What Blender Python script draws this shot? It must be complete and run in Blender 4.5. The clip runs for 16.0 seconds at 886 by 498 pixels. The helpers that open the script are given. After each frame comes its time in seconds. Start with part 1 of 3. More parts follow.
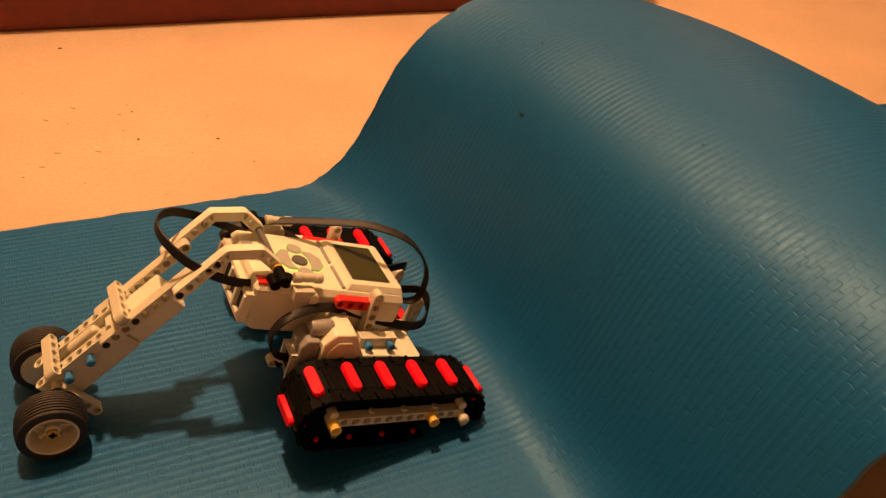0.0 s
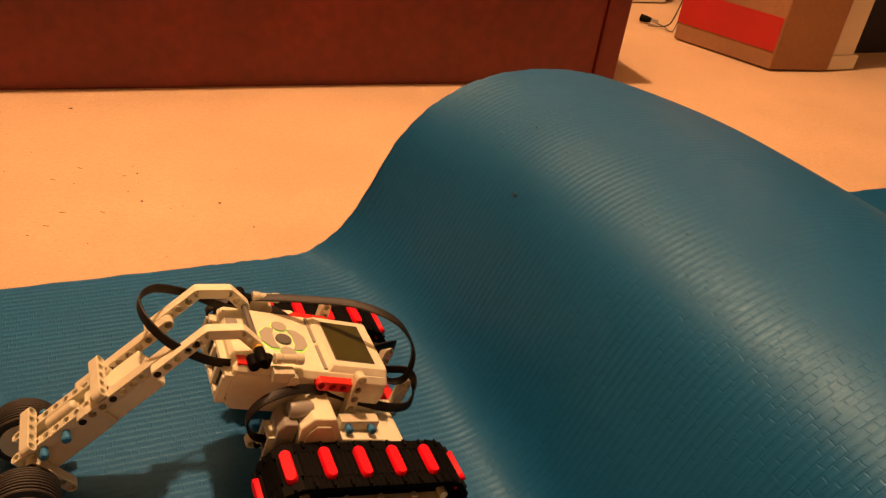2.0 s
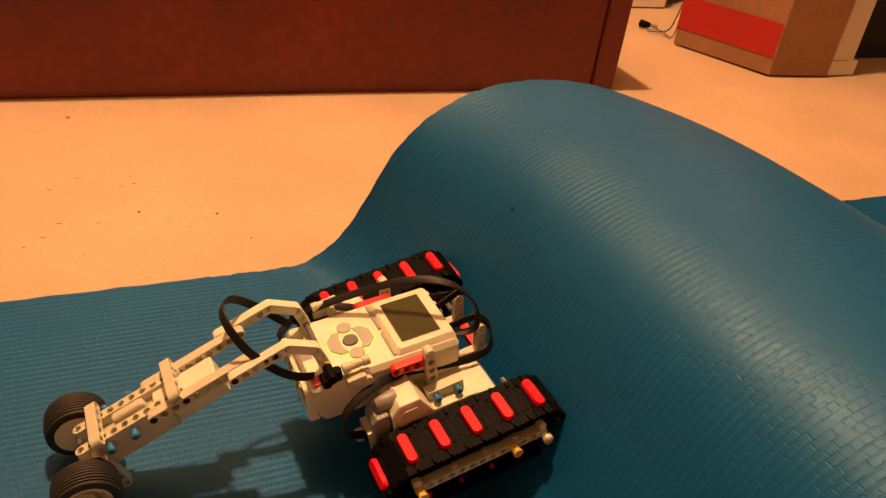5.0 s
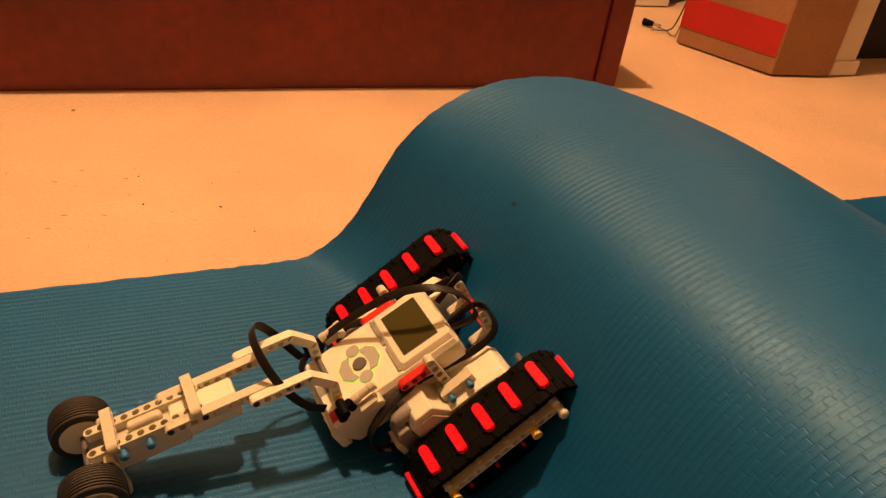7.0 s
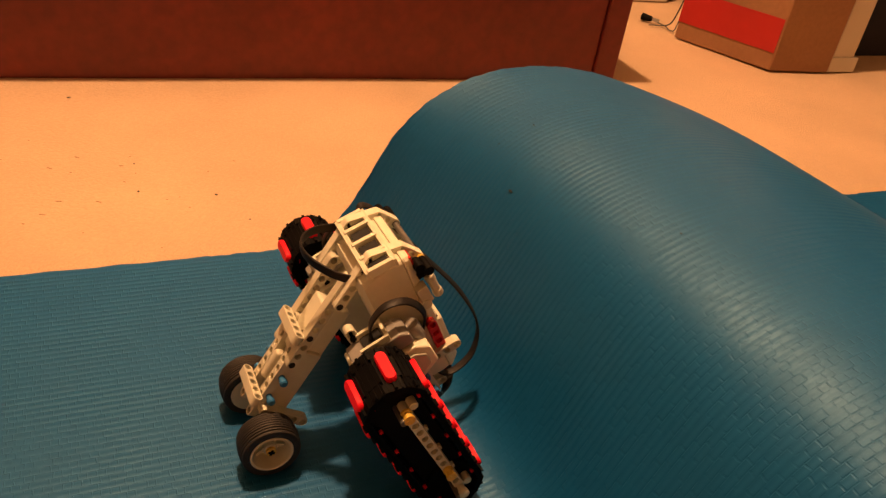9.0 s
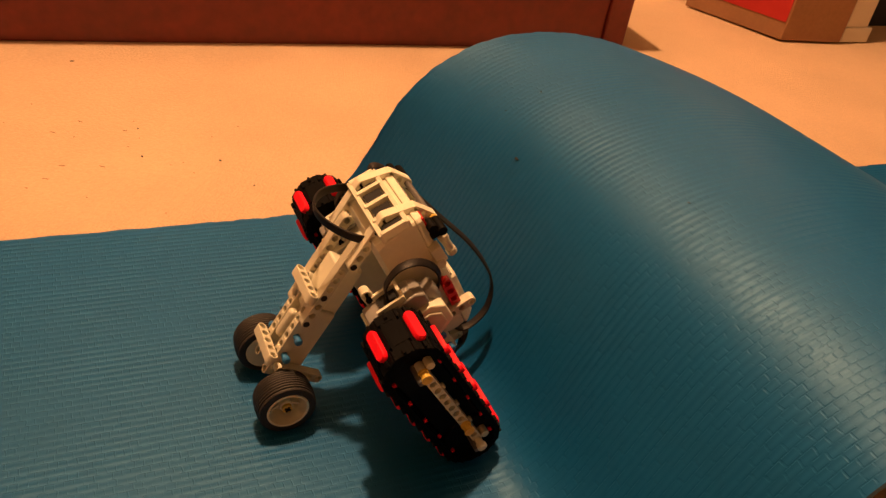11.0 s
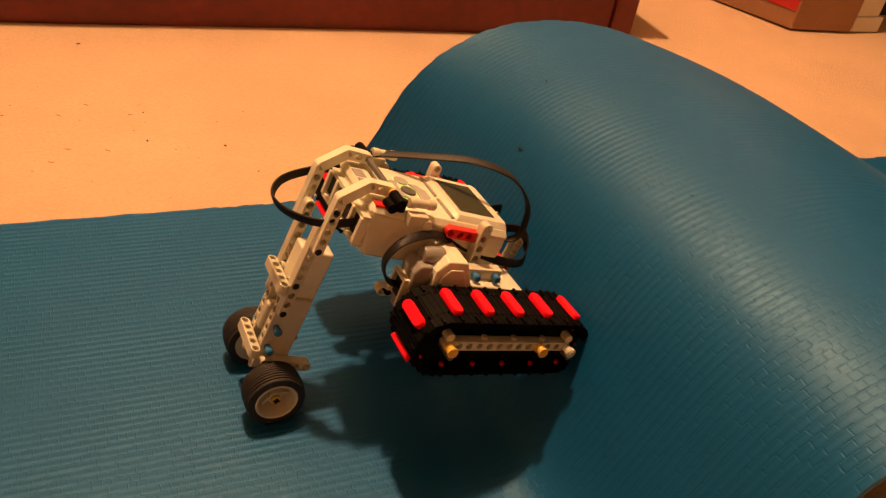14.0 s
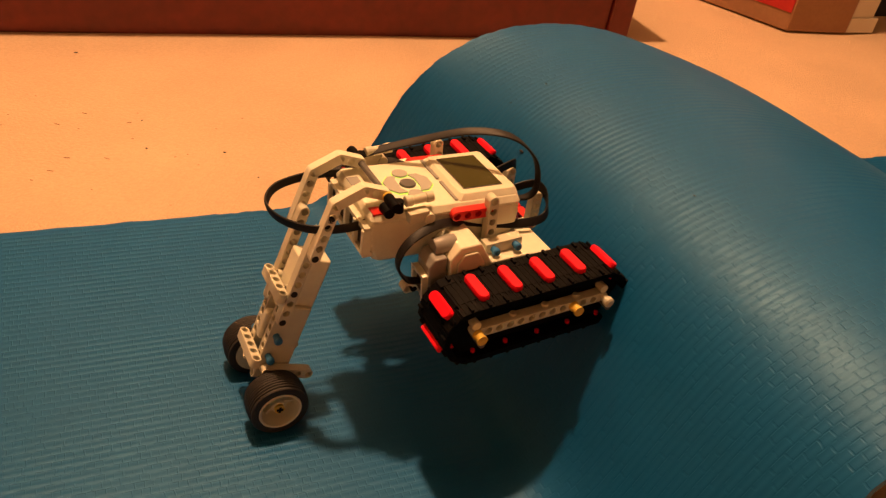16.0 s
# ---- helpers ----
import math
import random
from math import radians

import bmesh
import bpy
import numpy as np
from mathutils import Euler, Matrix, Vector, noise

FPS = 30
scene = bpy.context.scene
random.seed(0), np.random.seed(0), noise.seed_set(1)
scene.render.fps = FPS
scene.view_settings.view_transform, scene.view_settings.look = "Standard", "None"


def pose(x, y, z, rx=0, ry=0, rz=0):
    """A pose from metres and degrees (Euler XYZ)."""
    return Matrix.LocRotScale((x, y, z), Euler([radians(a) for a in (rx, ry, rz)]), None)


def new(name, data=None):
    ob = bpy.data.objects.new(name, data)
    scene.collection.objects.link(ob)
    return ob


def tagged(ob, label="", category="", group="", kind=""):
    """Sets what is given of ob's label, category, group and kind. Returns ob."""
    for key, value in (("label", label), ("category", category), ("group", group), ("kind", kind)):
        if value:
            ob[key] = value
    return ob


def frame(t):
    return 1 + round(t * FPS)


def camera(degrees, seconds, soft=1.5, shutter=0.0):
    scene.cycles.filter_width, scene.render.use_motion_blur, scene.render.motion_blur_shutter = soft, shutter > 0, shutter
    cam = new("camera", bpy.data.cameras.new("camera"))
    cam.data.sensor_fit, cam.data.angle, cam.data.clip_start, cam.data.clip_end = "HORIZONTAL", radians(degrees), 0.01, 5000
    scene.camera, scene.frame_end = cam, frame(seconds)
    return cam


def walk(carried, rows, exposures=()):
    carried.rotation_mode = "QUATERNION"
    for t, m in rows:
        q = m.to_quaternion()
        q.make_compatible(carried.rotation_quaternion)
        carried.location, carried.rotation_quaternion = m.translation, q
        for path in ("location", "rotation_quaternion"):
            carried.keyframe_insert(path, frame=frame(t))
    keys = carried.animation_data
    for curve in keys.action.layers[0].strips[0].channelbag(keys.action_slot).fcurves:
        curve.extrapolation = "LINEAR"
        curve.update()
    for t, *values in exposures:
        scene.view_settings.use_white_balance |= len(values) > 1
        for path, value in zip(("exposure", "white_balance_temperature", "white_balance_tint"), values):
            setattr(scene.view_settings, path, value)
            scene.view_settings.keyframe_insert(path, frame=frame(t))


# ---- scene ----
cam = camera(58.69, 16.0, soft=1.35, shutter=0.3)
CAMERA_ROWS = [
    (0, 0.0041, 0.0047, 0.4296, 54.02, -5.12, 3.4),
    (0.5, 0.0058, 0.0004, 0.4356, 53.7, -5.17, 2.78),
    (1, -0.003, 0.0106, 0.4506, 56.36, -7.04, 3.26),
    (1.5, -0, -0, 0.4544, 57.97, -6.9, 4.3),
    (2, 0.0038, -0.0019, 0.4516, 58.09, -7.01, 4.21),
    (2.5, 0.0044, -0.0011, 0.4565, 58.14, -6.86, 4.33),
    (3, 0.0053, -0.0014, 0.4535, 58.28, -6.99, 4.32),
    (3.5, 0.0055, 0.0007, 0.4628, 57.88, -7.17, 4.36),
    (4, 0.0043, 0.0065, 0.461, 58.08, -6.82, 4.22),
    (6.5, 0.0069, 0.002, 0.4586, 58.18, -7.33, 4.44),
    (7, 0.0044, -0.0001, 0.4597, 57.95, -7.38, 4.56),
    (7.5, 0.0037, 0.0076, 0.4568, 57.9, -7.15, 4.35),
    (8, 0.004, 0.0063, 0.4502, 58.08, -7.27, 4.38),
    (8.5, 0.0058, 0.0013, 0.4484, 58.15, -7.53, 4.49),
    (9, 0.0069, -0.0025, 0.4523, 57.72, -7.9, 4.64),
    (9.5, 0.0066, -0.0022, 0.4517, 57.99, -7.22, 4.31),
    (10, 0.0048, 0.0015, 0.4504, 57.32, -7.45, 4.55),
    (12.5, 0.0128, -0.0026, 0.4468, 53.84, -8.7, 5.84),
    (13, 0.0069, -0.0012, 0.4547, 53.79, -8.2, 5.62),
    (13.5, 0.0071, -0.0043, 0.4529, 54.36, -8.48, 5.82),
    (14, 0.0096, 0.0012, 0.452, 54.25, -8.48, 6.02),
    (14.5, 0.0108, -0.0016, 0.4463, 54.66, -8.7, 5.99),
    (15, 0.0086, -0.002, 0.4508, 54.44, -8.5, 5.68),
    (15.5, 0.006, -0.0005, 0.4534, 54.53, -8.48, 5.59),
    (16, 0.006, 0.0006, 0.4492, 54.78, -8.05, 5.46),
]
walk(cam, [(r[0], pose(*r[1:])) for r in CAMERA_ROWS], [(0, 0.0), (16, 0.0)])

# ---- light ----
world = bpy.data.worlds.new("room_air")
world.use_nodes = True
world.node_tree.nodes["Background"].inputs[0].default_value = (0.9, 0.5, 0.22, 1)
world.node_tree.nodes["Background"].inputs[1].default_value = 0.006
scene.world = world
bulb = bpy.data.lights.new("lamp_bulb", "POINT")
bulb.shadow_soft_size, bulb.energy, bulb.color = 0.055, 258, (1.0, 0.520, 0.245)
bulb_ob = new("lamp_bulb", bulb)
bulb_ob.location = (-0.33, 0.99, 2.30)

# ---- directions of the room: D runs along the mat, E across it towards the viewer ----
D = Vector((0.8905, 0.455, 0)).normalized()
E = Vector((D.y, -D.x, 0))
MAT_O = Vector((-0.270, 0.6027, 0))
ROOM = Matrix(((D.x, E.x, 0, MAT_O.x), (D.y, E.y, 0, MAT_O.y), (0, 0, 1, 0), (0, 0, 0, 1)))


# ---- materials ----
def material(name, colour, rough=0.5, metal=0.0, grain=0.0, grain_scale=200, bump=0.0, bump_scale=400, stain=0.0,
             stain_scale=8, coat=0.0, coords="Object", emit=None):
    m = bpy.data.materials.new(name)
    m.use_nodes = True
    nt = m.node_tree
    b = nt.nodes["Principled BSDF"]
    b.inputs["Roughness"].default_value, b.inputs["Metallic"].default_value = rough, metal
    b.inputs["Base Color"].default_value = (*colour, 1)
    b.inputs["Coat Weight"].default_value = coat
    tc = nt.nodes.new("ShaderNodeTexCoord")
    out = None
    for amount, scale, detail in ((grain, grain_scale, 3), (stain, stain_scale, 5)):
        if not amount:
            continue
        n = nt.nodes.new("ShaderNodeTexNoise")
        n.inputs["Scale"].default_value, n.inputs["Detail"].default_value = scale, detail
        nt.links.new(tc.outputs[coords], n.inputs["Vector"])
        mr = nt.nodes.new("ShaderNodeMapRange")
        mr.inputs["From Min"].default_value, mr.inputs["From Max"].default_value = 0.3, 0.7
        mr.inputs["To Min"].default_value, mr.inputs["To Max"].default_value = 1 - amount, 1 + amount
        nt.links.new(n.outputs["Fac"], mr.inputs["Value"])
        mx = nt.nodes.new("ShaderNodeMix")
        mx.data_type, mx.blend_type = "RGBA", "MULTIPLY"
        mx.inputs["Factor"].default_value = 1
        mx.inputs["A"].default_value = (*colour, 1)
        if out:
            nt.links.new(out, mx.inputs["A"])
        nt.links.new(mr.outputs["Result"], mx.inputs["B"])
        out = mx.outputs["Result"]
    if out:
        nt.links.new(out, b.inputs["Base Color"])
    if grain or stain:
        n2 = nt.nodes.new("ShaderNodeTexNoise")
        n2.inputs["Scale"].default_value = stain_scale * 5
        nt.links.new(tc.outputs[coords], n2.inputs["Vector"])
        mr2 = nt.nodes.new("ShaderNodeMapRange")
        mr2.inputs["To Min"].default_value, mr2.inputs["To Max"].default_value = max(rough - 0.08, 0), min(rough + 0.08, 1)
        nt.links.new(n2.outputs["Fac"], mr2.inputs["Value"])
        nt.links.new(mr2.outputs["Result"], b.inputs["Roughness"])
    if bump:
        n = nt.nodes.new("ShaderNodeTexNoise")
        n.inputs["Scale"].default_value, n.inputs["Detail"].default_value = bump_scale, 4
        nt.links.new(tc.outputs[coords], n.inputs["Vector"])
        bp = nt.nodes.new("ShaderNodeBump")
        bp.inputs["Strength"].default_value, bp.inputs["Distance"].default_value = bump, 0.004
        nt.links.new(n.outputs["Fac"], bp.inputs["Height"])
        nt.links.new(bp.outputs["Normal"], b.inputs["Normal"])
    if emit:
        b.inputs["Emission Color"].default_value = (*emit[0], 1)
        b.inputs["Emission Strength"].default_value = emit[1]
    return m


WHITE = material("white_plastic", (0.80, 0.79, 0.63), 0.32, stain=0.05, stain_scale=30, grain=0.03)
LIGHT_GREY = material("light_grey_plastic", (0.62, 0.60, 0.47), 0.36, stain=0.06, stain_scale=40, grain=0.03)
PALE_GREY = material("pale_grey_plastic", (0.74, 0.72, 0.57), 0.34, stain=0.05, stain_scale=30, grain=0.03)
MID_GREY = material("mid_grey_plastic", (0.30, 0.29, 0.27), 0.4, stain=0.06, stain_scale=40)
DARK_GREY = material("dark_grey_plastic", (0.11, 0.105, 0.10), 0.42)
BLACK = material("black_plastic", (0.0035, 0.0035, 0.004), 0.55, stain=0.2, stain_scale=60)
BLACK.node_tree.nodes["Principled BSDF"].inputs["Specular IOR Level"].default_value = 0.06
RUBBER = material("black_rubber", (0.022, 0.020, 0.019), 0.62, grain=0.15, bump=0.2, bump_scale=900)
CABLE = material("black_cable_sheath", (0.012, 0.010, 0.010), 0.5)
CABLE.node_tree.nodes["Principled BSDF"].inputs["Specular IOR Level"].default_value = 0.25
RED = material("red_rubber", (0.86, 0.005, 0.022), 0.5, stain=0.08, stain_scale=60)
RED.node_tree.nodes["Principled BSDF"].inputs["Specular IOR Level"].default_value = 0.2
RED_PLASTIC = material("red_plastic", (0.60, 0.015, 0.012), 0.33)
BLUE = material("blue_plastic", (0.03, 0.17, 0.40), 0.35)
YELLOW = material("tan_yellow_plastic", (0.75, 0.50, 0.08), 0.35)
HOLE = material("deep_hole", (0.01, 0.01, 0.01), 0.8)
SCREEN = material("lcd_glass", (0.050, 0.046, 0.010), 0.22)
SCREEN.node_tree.nodes["Principled BSDF"].inputs["Specular IOR Level"].default_value = 0.22
BUTTON = material("grey_button", (0.40, 0.39, 0.36), 0.45)
GREEN = material("green_key_light", (0.30, 0.45, 0.12), 0.4, emit=((0.45, 1.0, 0.10), 0.55))
RED_WOOD = material("red_brown_wood", (0.16, 0.016, 0.010), 0.42, grain=0.15, grain_scale=60, stain=0.2, stain_scale=5)
CARD = material("brown_cardboard", (0.28, 0.14, 0.065), 0.8, grain=0.06, grain_scale=120, stain=0.12, stain_scale=6)
TAPE = material("red_print", (0.40, 0.012, 0.010), 0.6, stain=0.1, stain_scale=10)
# wall and ceiling tones set how much bounce light fills the shade
WALL = material("cream_wall_paint", (0.40, 0.34, 0.25), 0.75, grain=0.02, stain=0.05, stain_scale=3, bump=0.05)
CEILING = material("dull_ceiling_bounce", (0.20, 0.17, 0.13), 0.85, grain=0.03, stain=0.05, stain_scale=3, bump=0.08)
TRIM = material("white_trim_paint", (0.72, 0.68, 0.60), 0.4, stain=0.05, stain_scale=10)
NAVY = material("dark_navy_fill", (0.012, 0.014, 0.03), 0.85, grain=0.2)


def carpet_material():
    m = material("beige_carpet", (0.575, 0.402, 0.255), 0.95, grain=0.06, grain_scale=260, stain=0.09, stain_scale=5, bump=0.4, bump_scale=330)
    m.node_tree.nodes["Principled BSDF"].inputs["Sheen Weight"].default_value = 0.15
    return m


def mat_material():
    """Teal foam with fine cross dashes pressed into the long ribs; UV is metres along and across."""
    m = material("teal_foam", (0.003, 0.078, 0.222), 0.47, grain=0.04, grain_scale=90, stain=0.08, stain_scale=4)
    nt = m.node_tree
    b = nt.nodes["Principled BSDF"]
    uv = nt.nodes.new("ShaderNodeTexCoord")
    br = nt.nodes.new("ShaderNodeTexBrick")
    br.inputs["Scale"].default_value = 1.0
    br.inputs["Brick Width"].default_value, br.inputs["Row Height"].default_value = 0.0058, 0.0060
    br.inputs["Mortar Size"].default_value, br.inputs["Mortar Smooth"].default_value = 0.0006, 0.7
    br.offset = 0.37
    wob = nt.nodes.new("ShaderNodeTexNoise")
    wob.inputs["Scale"].default_value = 60
    nt.links.new(uv.outputs["UV"], wob.inputs["Vector"])
    mul = nt.nodes.new("ShaderNodeVectorMath")
    mul.operation = "MULTIPLY_ADD"
    mul.inputs[1].default_value = (0.003, 0.0003, 0)
    shift = nt.nodes.new("ShaderNodeVectorMath")
    shift.inputs[1].default_value = (0, 0.003, 0)
    nt.links.new(uv.outputs["UV"], shift.inputs[0])
    nt.links.new(wob.outputs["Color"], mul.inputs[0])
    nt.links.new(shift.outputs[0], mul.inputs[2])
    nt.links.new(mul.outputs[0], br.inputs["Vector"])
    big = nt.nodes.new("ShaderNodeTexNoise")
    big.inputs["Scale"].default_value, big.inputs["Detail"].default_value = 150, 3
    nt.links.new(uv.outputs["UV"], big.inputs["Vector"])
    mr = nt.nodes.new("ShaderNodeMapRange")
    mr.inputs["From Min"].default_value, mr.inputs["From Max"].default_value = 0.40, 0.64
    nt.links.new(big.outputs["Fac"], mr.inputs["Value"])
    m1 = nt.nodes.new("ShaderNodeMath")
    m1.operation = "MULTIPLY"
    nt.links.new(br.outputs["Fac"], m1.inputs[0])
    nt.links.new(mr.outputs["Result"], m1.inputs[1])
    bp = nt.nodes.new("ShaderNodeBump")
    bp.invert = True
    b.inputs["Specular Tint"].default_value = (0.46, 0.77, 1.0, 1)
    b.inputs["Specular IOR Level"].default_value = 0.46
    bp.inputs["Strength"].default_value, bp.inputs["Distance"].default_value = 0.40, 0.0005
    nt.links.new(m1.outputs[0], bp.inputs["Height"])
    nt.links.new(bp.outputs["Normal"], b.inputs["Normal"])
    return m


CARPET = carpet_material()
FOAM = mat_material()


# ---- mesh helpers (robot sizes in millimetres) ----
MM = 0.001


def finish(name, bm, mat, parent=None, label="", smooth=True, bevel=0.0):
    bmesh.ops.remove_doubles(bm, verts=bm.verts, dist=1e-6)
    bmesh.ops.recalc_face_normals(bm, faces=bm.faces)
    me = bpy.data.meshes.new(name)
    bm.to_mesh(me)
    bm.free()
    for mm in (mat if isinstance(mat, (list, tuple)) else [mat]):
        me.materials.append(mm)
    if smooth:
        me.shade_smooth()
        me.set_sharp_from_angle(angle=radians(32))
    ob = new(name, me)
    if bevel:
        mod = ob.modifiers.new("worn_edge", "BEVEL")
        mod.width, mod.segments, mod.limit_method, mod.angle_limit = bevel, 2, "ANGLE", radians(40)
        mod.harden_normals = True
    if parent:
        ob.parent = parent
    if label:
        tagged(ob, label)
    return ob


def part(name, bm, mat, parent, label="", bevel=0.0, smooth=True):
    return finish(name, bm, mat, parent, label, smooth, bevel)


def box(bm, lo, hi, m=None):
    x0, y0, z0 = lo
    x1, y1, z1 = hi
    v = [bm.verts.new(p) for p in ((x0, y0, z0), (x1, y0, z0), (x1, y1, z0), (x0, y1, z0), (x0, y0, z1), (x1, y0, z1), (x1, y1, z1), (x0, y1, z1))]
    for f in ((3, 2, 1, 0), (4, 5, 6, 7), (0, 1, 5, 4), (1, 2, 6, 5), (2, 3, 7, 6), (3, 0, 4, 7)):
        bm.faces.new([v[i] for i in f])
    if m:
        bmesh.ops.transform(bm, matrix=m, verts=v)
    return v


def prism(bm, poly, y0, y1, inset=0.0):
    """A polygon in x, z drawn out along y."""
    a = [bm.verts.new((x, y0, z)) for x, z in poly]
    b = [bm.verts.new((x, y1, z)) for x, z in poly]
    n = len(poly)
    bm.faces.new(a)
    bm.faces.new(b[::-1])
    for i in range(n):
        bm.faces.new((a[i], b[i], b[(i + 1) % n], a[(i + 1) % n]))
    return a + b


def lathe(bm, prof, n=24, m=None, caps=True):
    """Rings of (radius, y) round the y axis, closed at both ends."""
    rings = []
    for r, y in prof:
        rings.append([bm.verts.new((r * math.cos(2 * math.pi * i / n), y, r * math.sin(2 * math.pi * i / n))) for i in range(n)])
    for a, b in zip(rings, rings[1:]):
        for i in range(n):
            bm.faces.new((a[i], a[(i + 1) % n], b[(i + 1) % n], b[i]))
    if caps:
        bm.faces.new(rings[0])
        bm.faces.new(rings[-1][::-1])
    vs = [v for r in rings for v in r]
    if m:
        bmesh.ops.transform(bm, matrix=m, verts=vs)
    return vs


def mmpose(x, y, z, rx=0, ry=0, rz=0):
    return pose(x * MM, y * MM, z * MM, rx, ry, rz) @ Matrix.Scale(MM, 4)


def beam_cells(bm, n, m, holes=True, half=3.7, thick=3.7, r=2.45):
    """A studless beam along x with n holes across y, its first hole at the origin; millimetres before m."""
    made = []
    k = 16
    for h in range(n):
        cx = 8.0 * h
        outer, inner, side = [], [], []
        for i in range(k):
            a = 2 * math.pi * i / k
            c, s = math.cos(a), math.sin(a)
            q = min(4.0 / abs(c) if abs(c) > 1e-6 else 99, half / abs(s) if abs(s) > 1e-6 else 99)
            x, z = c * q, s * q
            edge = abs(abs(z) - half) < 1e-4
            if abs(abs(c) - abs(s)) < 1e-6:
                x, z, edge = math.copysign(4.0, c), math.copysign(half, s), True
            if (h == 0 and c < 1e-6) or (h == n - 1 and c > -1e-6):
                x, z, edge = c * half, s * half, True
                if abs(c) > 1e-6 and ((h == 0 and c > 0) or (h == n - 1 and c < 0)):
                    edge = True
            outer.append((cx + x, z))
            side.append(edge)
            inner.append((cx + c * r, s * r))
        vo = [[bm.verts.new((x, y, z)) for x, z in outer] for y in (-thick, thick)]
        vi = [[bm.verts.new((x, y, z)) for x, z in inner] for y in (-thick, thick)]
        for i in range(k):
            j = (i + 1) % k
            bm.faces.new((vo[0][i], vo[0][j], vi[0][j], vi[0][i]))
            bm.faces.new((vi[1][i], vi[1][j], vo[1][j], vo[1][i]))
            bm.faces.new((vi[0][i], vi[0][j], vi[1][j], vi[1][i]))
            if side[i] and side[j]:
                bm.faces.new((vo[0][j], vo[0][i], vo[1][i], vo[1][j]))
        made += vo[0] + vo[1] + vi[0] + vi[1]
        web = [bm.verts.new((cx + r * math.cos(2 * math.pi * i / k), 0.0, r * math.sin(2 * math.pi * i / k))) for i in range(k)]
        if not holes:
            bm.faces.new(web)
        made += web
    loose = [v for v in made if not v.link_faces]
    made = [v for v in made if v.link_faces]
    bmesh.ops.delete(bm, geom=loose, context="VERTS")
    bmesh.ops.transform(bm, matrix=m, verts=made)
    return made


def way(x0, z0, dx, dz, y):
    """The pose of a beam that starts at x0, z0 and runs towards dx, dz in the plane y (millimetres)."""
    return mmpose(x0, y, z0, 0, math.degrees(math.atan2(-dz, dx)), 0)


def spline(points, steps=10):
    pts = [Vector(p) for p in points]
    pts = [pts[0] * 2 - pts[1]] + pts + [pts[-1] * 2 - pts[-2]]
    out = []
    for i in range(1, len(pts) - 2):
        p0, p1, p2, p3 = pts[i - 1:i + 3]
        for k in range(steps):
            t = k / steps
            out.append(0.5 * ((2 * p1) + (p2 - p0) * t + (2 * p0 - 5 * p1 + 4 * p2 - p3) * t * t + (3 * p1 - p0 - 3 * p2 + p3) * t ** 3))
    out.append(pts[-2])
    return out


def ribbon(bm, points, flat, width=6.6, thick=1.9):
    """A flat cable: millimetre points, and for its ends the way of its broad side."""
    path = spline(points)
    n = len(path)
    rings = []
    f0 = Vector(flat[0])
    for i, p in enumerate(path):
        tang = (path[min(i + 1, n - 1)] - path[max(i - 1, 0)]).normalized()
        q = i / (n - 1) * (len(flat) - 1)
        k = min(int(q), len(flat) - 2)
        f = Vector(flat[k]).lerp(Vector(flat[k + 1]), q - k)
        f = (f - tang * f.dot(tang)).normalized()
        g = tang.cross(f)
        ring = []
        for a in range(10):
            an = 2 * math.pi * a / 10
            ca, sa = math.cos(an), math.sin(an)
            u = math.copysign(abs(ca) ** 0.5, ca) * width / 2
            v = math.copysign(abs(sa) ** 0.7, sa) * thick / 2
            ring.append(bm.verts.new((p + f * u + g * v) * MM))
        rings.append(ring)
    for a, b in zip(rings, rings[1:]):
        for i in range(10):
            bm.faces.new((a[i], a[(i + 1) % 10], b[(i + 1) % 10], b[i]))
    bm.faces.new(rings[0])
    bm.faces.new(rings[-1][::-1])


# ---- the room ----
def local_box(name, lo, hi, mat, label="", category="", kind="", bevel=0.0, parent=None):
    bm = bmesh.new()
    box(bm, lo, hi, ROOM if parent is None else None)
    ob = finish(name, bm, mat, parent, smooth=False, bevel=bevel)
    return tagged(ob, label, category, "", kind)


def floor_sheet():
    bm = bmesh.new()
    n = 120
    lo, hi = Vector((-4.2, -4.4)), Vector((4.6, 4.4))
    grid = []
    for i in range(n + 1):
        row = []
        for j in range(n + 1):
            x, y = lo.x + (hi.x - lo.x) * i / n, lo.y + (hi.y - lo.y) * j / n
            row.append(bm.verts.new((x, y, 0.0025 * (noise.noise((x * 3, y * 3, 2.0)) - 0.6))))
        grid.append(row)
    for i in range(n):
        for j in range(n):
            bm.faces.new((grid[i][j], grid[i + 1][j], grid[i + 1][j + 1], grid[i][j + 1]))
    return tagged(finish("floor", bm, CARPET), "beige low-pile carpet covering the whole floor", "carpet", "", "structure")


# height of the mat along its length, from the flat part over the fold and down behind it
PROFILE = [(-2.0, 0.006), (0.10, 0.006), (0.135, 0.0068), (0.157, 0.0105), (0.178, 0.0245), (0.201, 0.050), (0.217, 0.081), (0.232, 0.111), (0.245, 0.133),
           (0.260, 0.151), (0.278, 0.166), (0.305, 0.182), (0.340, 0.1935), (0.385, 0.198), (0.43, 0.1955), (0.485, 0.184), (0.55, 0.159),
           (0.62, 0.126), (0.70, 0.085), (0.78, 0.046), (0.85, 0.019), (0.93, 0.0062), (3.0, 0.006)]


